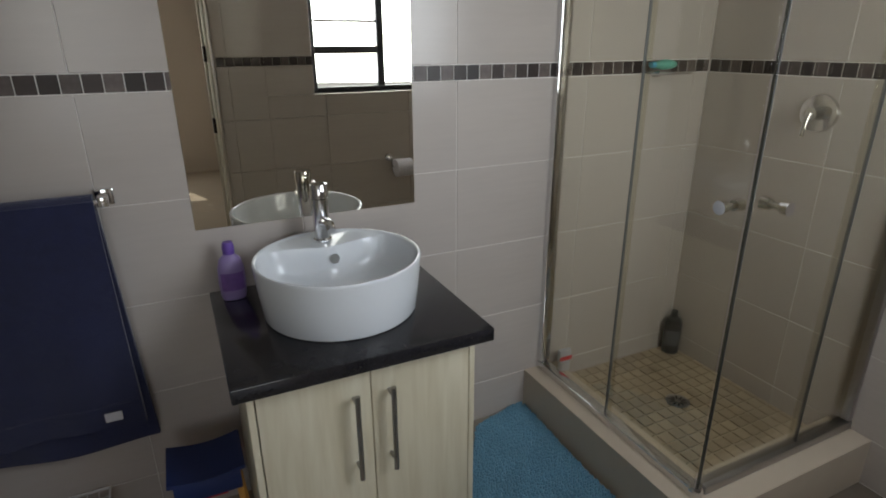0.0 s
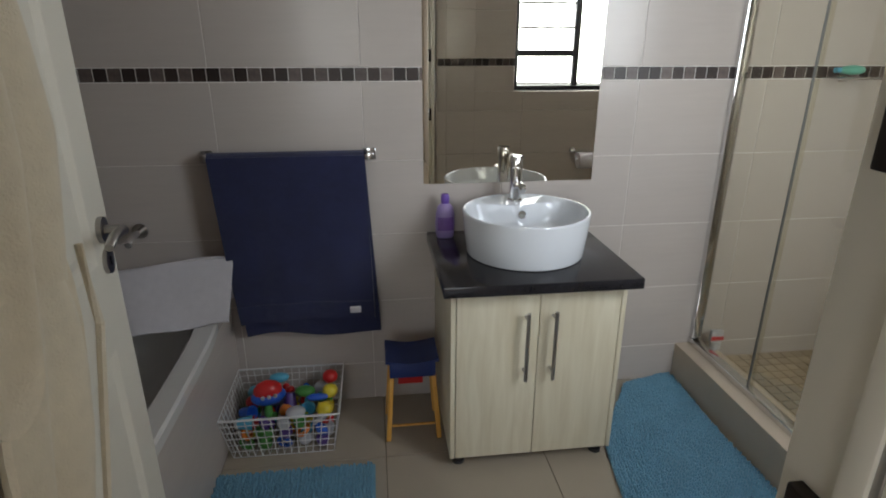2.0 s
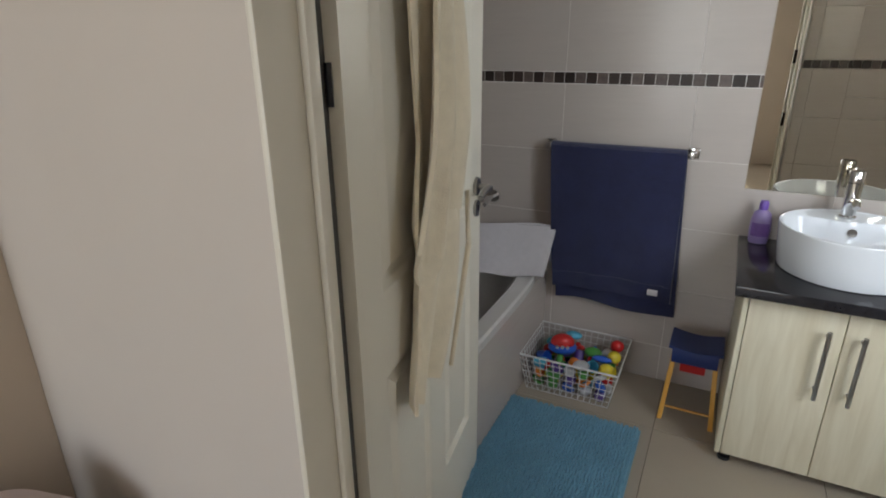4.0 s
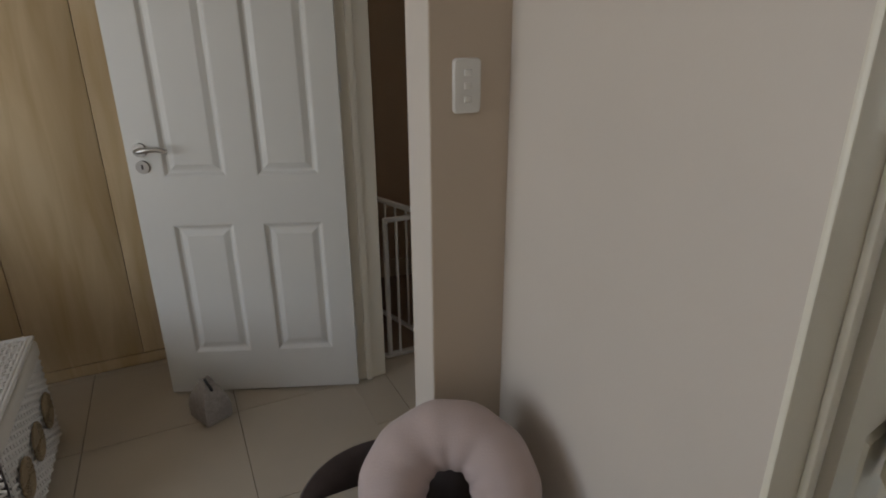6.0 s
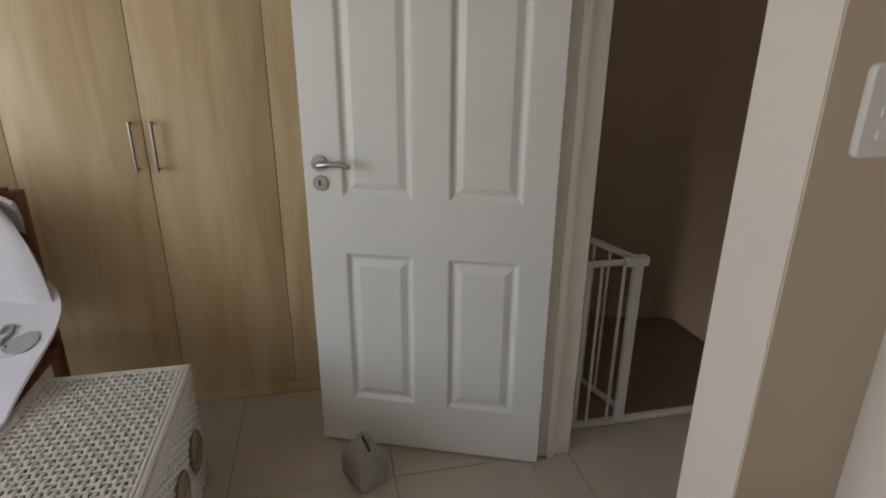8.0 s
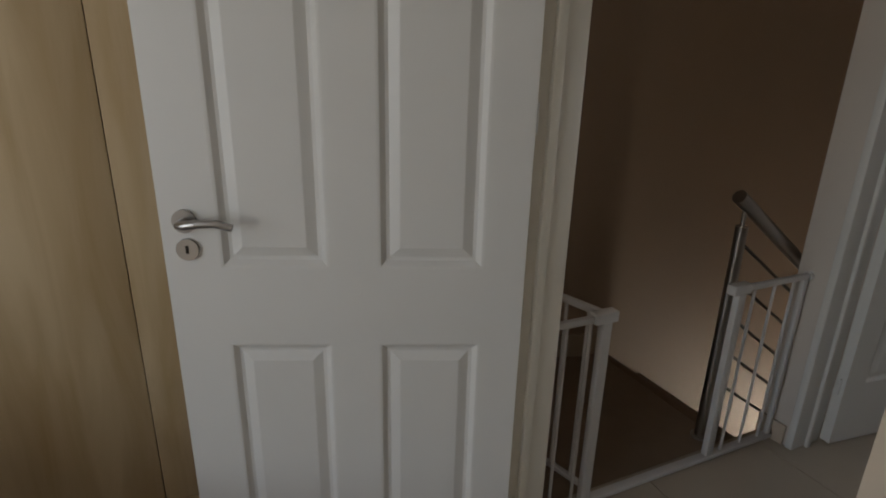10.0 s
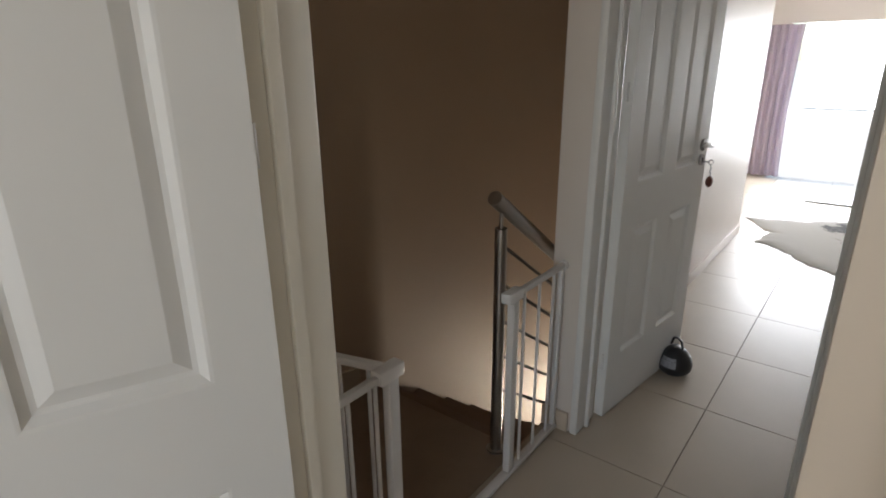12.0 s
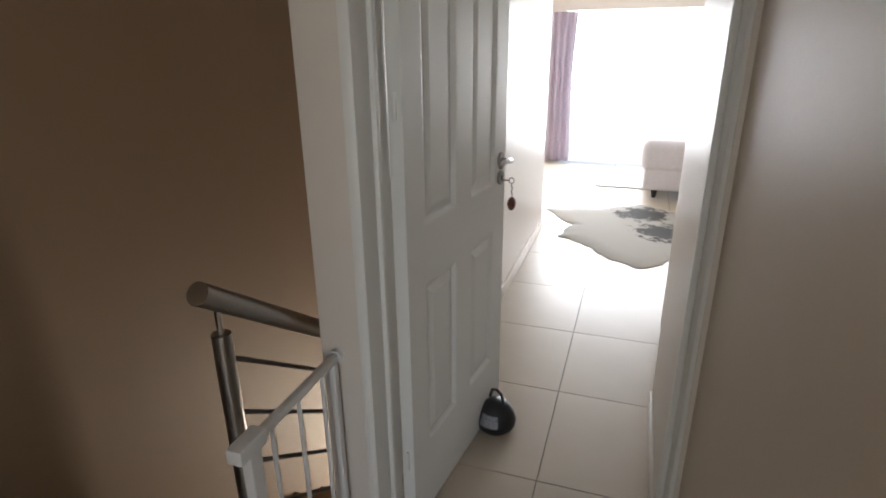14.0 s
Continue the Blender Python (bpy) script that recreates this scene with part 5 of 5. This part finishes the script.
def baby_gate():
    t = thing("baby_gate", (-2.69, 0.24, 0.0), "white metal baby gate across the stair opening, standing open", "baby gate")
    y0, y1 = -0.60, 0.555
    part("threshold_bar", rbox((-0.016, y0, 0.004), (0.016, y1, 0.022), 0.004), "gate", t)
    for a, b in ((0.20, 0.55), (-0.585, -0.37)):
        part("top_rail", rbox((-0.010, a, 0.69), (0.010, b, 0.712), 0.005), "gate", t)
        n = max(1, round((b - a) / 0.115))
        for k in range(n):
            y = a + 0.02 + (b - a - 0.04) * (k + 0.5) / n
            bm = bmesh.new()
            rod(bm, (0, y, 0.022), (0, y, 0.69), 0.0055, 10)
            part("bar", bm, "gate", t)
    for y in (0.20, -0.38):
        part("post", rbox((-0.013, y - 0.018, 0.022), (0.013, y + 0.018, 0.69), 0.004), "gate", t)
        part("latch", rbox((-0.019, y - 0.05, 0.685), (0.019, y + 0.035, 0.722), 0.006), "gate", t)
    part("side_rail", rbox((-0.010, 0.525, 0.022), (0.010, 0.545, 0.69), 0.004), "gate", t)
    part("side_rail", rbox((-0.010, -0.585, 0.022), (0.010, -0.565, 0.69), 0.004), "gate", t)
    for z in (0.03, 0.70):
        bm = bmesh.new()
        rod(bm, (0, 0.545, z), (0, 0.562, z), 0.018, 20)
        part("wall_cup", bm, "gate", t)
    leaf = part("gate_leaf", rbox((-0.52, -0.012, 0.690), (-0.03, 0.012, 0.712), 0.005), "gate", t, loc=(0, -0.37, 0))
    leaf.rotation_euler = (0, 0, radians(16))
    part("bottom_rail", rbox((-0.52, -0.010, 0.05), (-0.03, 0.010, 0.07), 0.005), "gate", leaf)
    for k in range(6):
        bm = bmesh.new()
        rod(bm, (-0.07 - 0.085 * k, 0, 0.07), (-0.07 - 0.085 * k, 0, 0.69), 0.0055, 10)
        part("bar", bm, "gate", leaf)


baby_gate()


def handrail():
    t = thing("stair_handrail", (-2.80, 0.53, 0), "brushed steel handrail with thin rails beside the stairs", "handrail")
    sl = -0.70

    def P(y, z):
        return (0, y, z + sl * y)
    bm = bmesh.new()
    rod(bm, P(-0.045, 0.965), P(2.2, 0.965), 0.025, 24)
    part("handrail", bm, "steel", t)
    for y in (0.0, 1.5):
        z0 = 0.0 if y == 0 else -1.05
        bm = bmesh.new()
        rod(bm, (0, y, z0), (0, y, 0.885 + sl * y), 0.021, 24)
        part("post", bm, "steel", t)
        bm = bmesh.new()
        rod(bm, (0, y, z0), (0, y, z0 + 0.008), 0.035, 24)
        part("base_plate", bm, "steel", t)
        bm = bmesh.new()
        rod(bm, (0, y, 0.885 + sl * y), (0, y, 0.945 + sl * y), 0.007, 12)
        part("pin", bm, "steel", t)
    for z in (0.83, 0.69, 0.55, 0.41, 0.27):
        bm = bmesh.new()
        rod(bm, P(0.02, z), P(2.0, z), 0.006, 10)
        part("thin_rail", bm, "dark_steel", t)


handrail()
one("wall_bracket", rbox((-1.804, 1.98, 1.275), (-1.7905, 2.03, 1.40), 0.003), "steel", "small dark plate on the corridor wall", "wall plate")

# skirtings
for nm, a, b, mt in (("baseboard", (-1.857, 0.96, 0.0), (-1.8455, 1.86, 0.075), "cream"), ("baseboard", (-2.6895, 1.85, 0.0), (-2.678, 4.13, 0.08), "cream"),
                     ("baseboard", (-2.745, 0.785, 0.0), (-2.63, 0.7985, 0.085), "kerbtile"), ("baseboard", (-3.659, -0.42, 0.0), (-3.646, 0.0, 0.12), "riser"),
                     ("baseboard", (-1.5995, -0.397, 0.0), (-0.86, -0.386, 0.07), "cream"), ("baseboard", (-1.6065, -0.585, 0.0), (-1.600, -0.398, 0.07), "cream"),
                     ("baseboard", (-2.70, -0.419, 0.0), (-2.60, -0.408, 0.09), "kerbtile")):
    part(nm, rbox(a, b, 0.003), mt, None, "low skirting along the wall", "structure")

bm = bmesh.new()
sheet(bm, 16, 1, lambda u, v: (-3.652 + 0.17 * (lambda q: q * q * (3 - 2 * q))(0.76 * u), 0.502 * u, 0.12 * v), 0.012)
part("baseboard", bm, "riser", None, "low skirting along the wall", "structure")

# ---- tiles, last ----


def tiles(parent, material, x0, x1, y0, y1, ox, oy, p, z, gap=0.003, t=0.008, name="tile", holes=()):
    """Floor tiles on a grid, cut to the rectangle."""
    cache = {}
    for i in range(math.floor((x0 - ox) / p) - 1, math.ceil((x1 - ox) / p) + 1):
        for j in range(math.floor((y0 - oy) / p) - 1, math.ceil((y1 - oy) / p) + 1):
            a, b = max(ox + i * p + gap / 2, x0), min(ox + (i + 1) * p - gap / 2, x1)
            c, d = max(oy + j * p + gap / 2, y0), min(oy + (j + 1) * p - gap / 2, y1)
            if b - a < 0.01 or d - c < 0.01:
                continue
            if any(a >= h[0] and b <= h[1] and c >= h[2] and d <= h[3] for h in holes):
                continue
            key = (round(b - a, 3), round(d - c, 3))
            if key not in cache:
                bm = rbox((0, 0, -t), (b - a, d - c, 0), 0.0012, 1)
                me = bpy.data.meshes.new(name)
                bm.to_mesh(me)
                bm.free()
                me.materials.append(M[material])
                cache[key] = me
            ob = new(name, cache[key])
            ob.location = (a, c, z)
            ob.parent = parent
            tagged(ob, kind="structure")


fb = bpy.data.objects["floor_bedroom"]
P = 0.565
tiles(fb, "tilefloor", -3.17, 0.285, -3.98, -0.57, -2.569 - P, -1.065 - 4 * P, P, 0.0)
tiles(fb, "tilefloor", -2.735, -1.74, -0.57, 4.0, -2.228 - P, 1.283 - 5 * P, P, 0.0)
tiles(fb, "tilefloor", -1.74, 1.6, 2.65, 4.0, -2.228 - P, 1.283 - 5 * P, P, 0.0)
tiles(fb, "tilefloor", -3.6, 1.6, 4.0, 6.98, -2.228 - 3 * P, 1.283 + 4 * P, P, 0.0)
tiles(bpy.data.objects["floor_bathroom"], "tilebath", -0.93, 0.90, -0.57, 1.408, -0.366 - 2 * P, 1.03 - 4 * P, P, 0.0)
tiles(bpy.data.objects["floor_shower"], "mosaic", 1.05, 1.678, 0.70, 1.408, 1.05, 0.70, 0.05, 0.09, 0.005, 0.006, "mosaic_tile")


def wall_tiles(parent, axis, u0, u1, at, side, zlow=0.0, off=-0.90, material="tilewall", zcut=None, strip=True):
    """Wall tiles 500 wide; axis: the wall's long direction; at: the surface; side: +1 or -1, where the room is."""
    cols, rows = 0.5, [0.0, 0.165, 0.44, 0.713, 0.99, 1.264, 1.311, 1.59, 1.865, 2.14, 2.42, 2.5]
    cache = {}

    def put(a, b, c, d, mname, name, t=0.008, lip=0.0):
        key = (round(b - a, 3), round(d - c, 3), mname)
        if key not in cache:
            q = (0, -t, 0), (b - a, 0, d - c)
            bm = rbox(*q, 0.0012, 1)
            if axis == "y":
                for v in bm.verts:
                    v.co = Vector((v.co.y, v.co.x, v.co.z))
                bmesh.ops.reverse_faces(bm, faces=bm.faces)
            if side > 0:
                for v in bm.verts:
                    if axis == "x":
                        v.co.y = -v.co.y
                    else:
                        v.co.x = -v.co.x
                bmesh.ops.reverse_faces(bm, faces=bm.faces)
            me = bpy.data.meshes.new(name)
            bm.to_mesh(me)
            bm.free()
            me.materials.append(M[mname])
            cache[key] = me
        ob = new(name, cache[key])
        ob.location = (a, at, c) if axis == "x" else (at, a, c)
        ob.parent = parent
        tagged(ob, kind="structure")

    for r, (z0, z1) in enumerate(zip(rows, rows[1:])):
        z0, z1 = max(z0, zlow), z1
        if zcut:
            z1 = min(z1, zcut)
        if z1 - z0 < 0.01:
            continue
        if r == 5:
            if not strip:
                continue
            k, u = 0, u0
            while u < u1 - 0.01:
                w = 0.0435
                put(u + 0.002, min(u + w, u1), z0 + 0.002, z1 - 0.002, "stripA" if (k * 7) % 5 < 3 else "stripB", "strip_tile")
                u += w + 0.0005
                k += 1
            continue
        i = math.floor((u0 - off) / cols)
        while off + i * cols < u1:
            a, b = max(off + i * cols + 0.001, u0), min(off + (i + 1) * cols - 0.001, u1)
            if b - a > 0.01:
                put(a, b, z0 + 0.001, z1 - 0.001, material, "wall_tile")
            i += 1


wall_tiles(bpy.data.objects["wall_bathroom_mirror"], "x", -1.61, 1.67, 1.408, -1)
wall_tiles(bpy.data.objects["wall_bathroom_shower"], "y", -0.235, 1.40, 1.678, -1, off=-0.1)
wall_tiles(bpy.data.objects["wall_bathroom_window"], "x", 0.285, 1.67, -0.243, 1, zcut=1.11, strip=False)
wall_tiles(bpy.data.objects["wall_bathroom_window"], "x", 0.285, 0.54, -0.243, 1, zlow=1.11)
wall_tiles(bpy.data.objects["wall_bathroom_door"], "x", 0.045, 0.284, -0.235, 1)
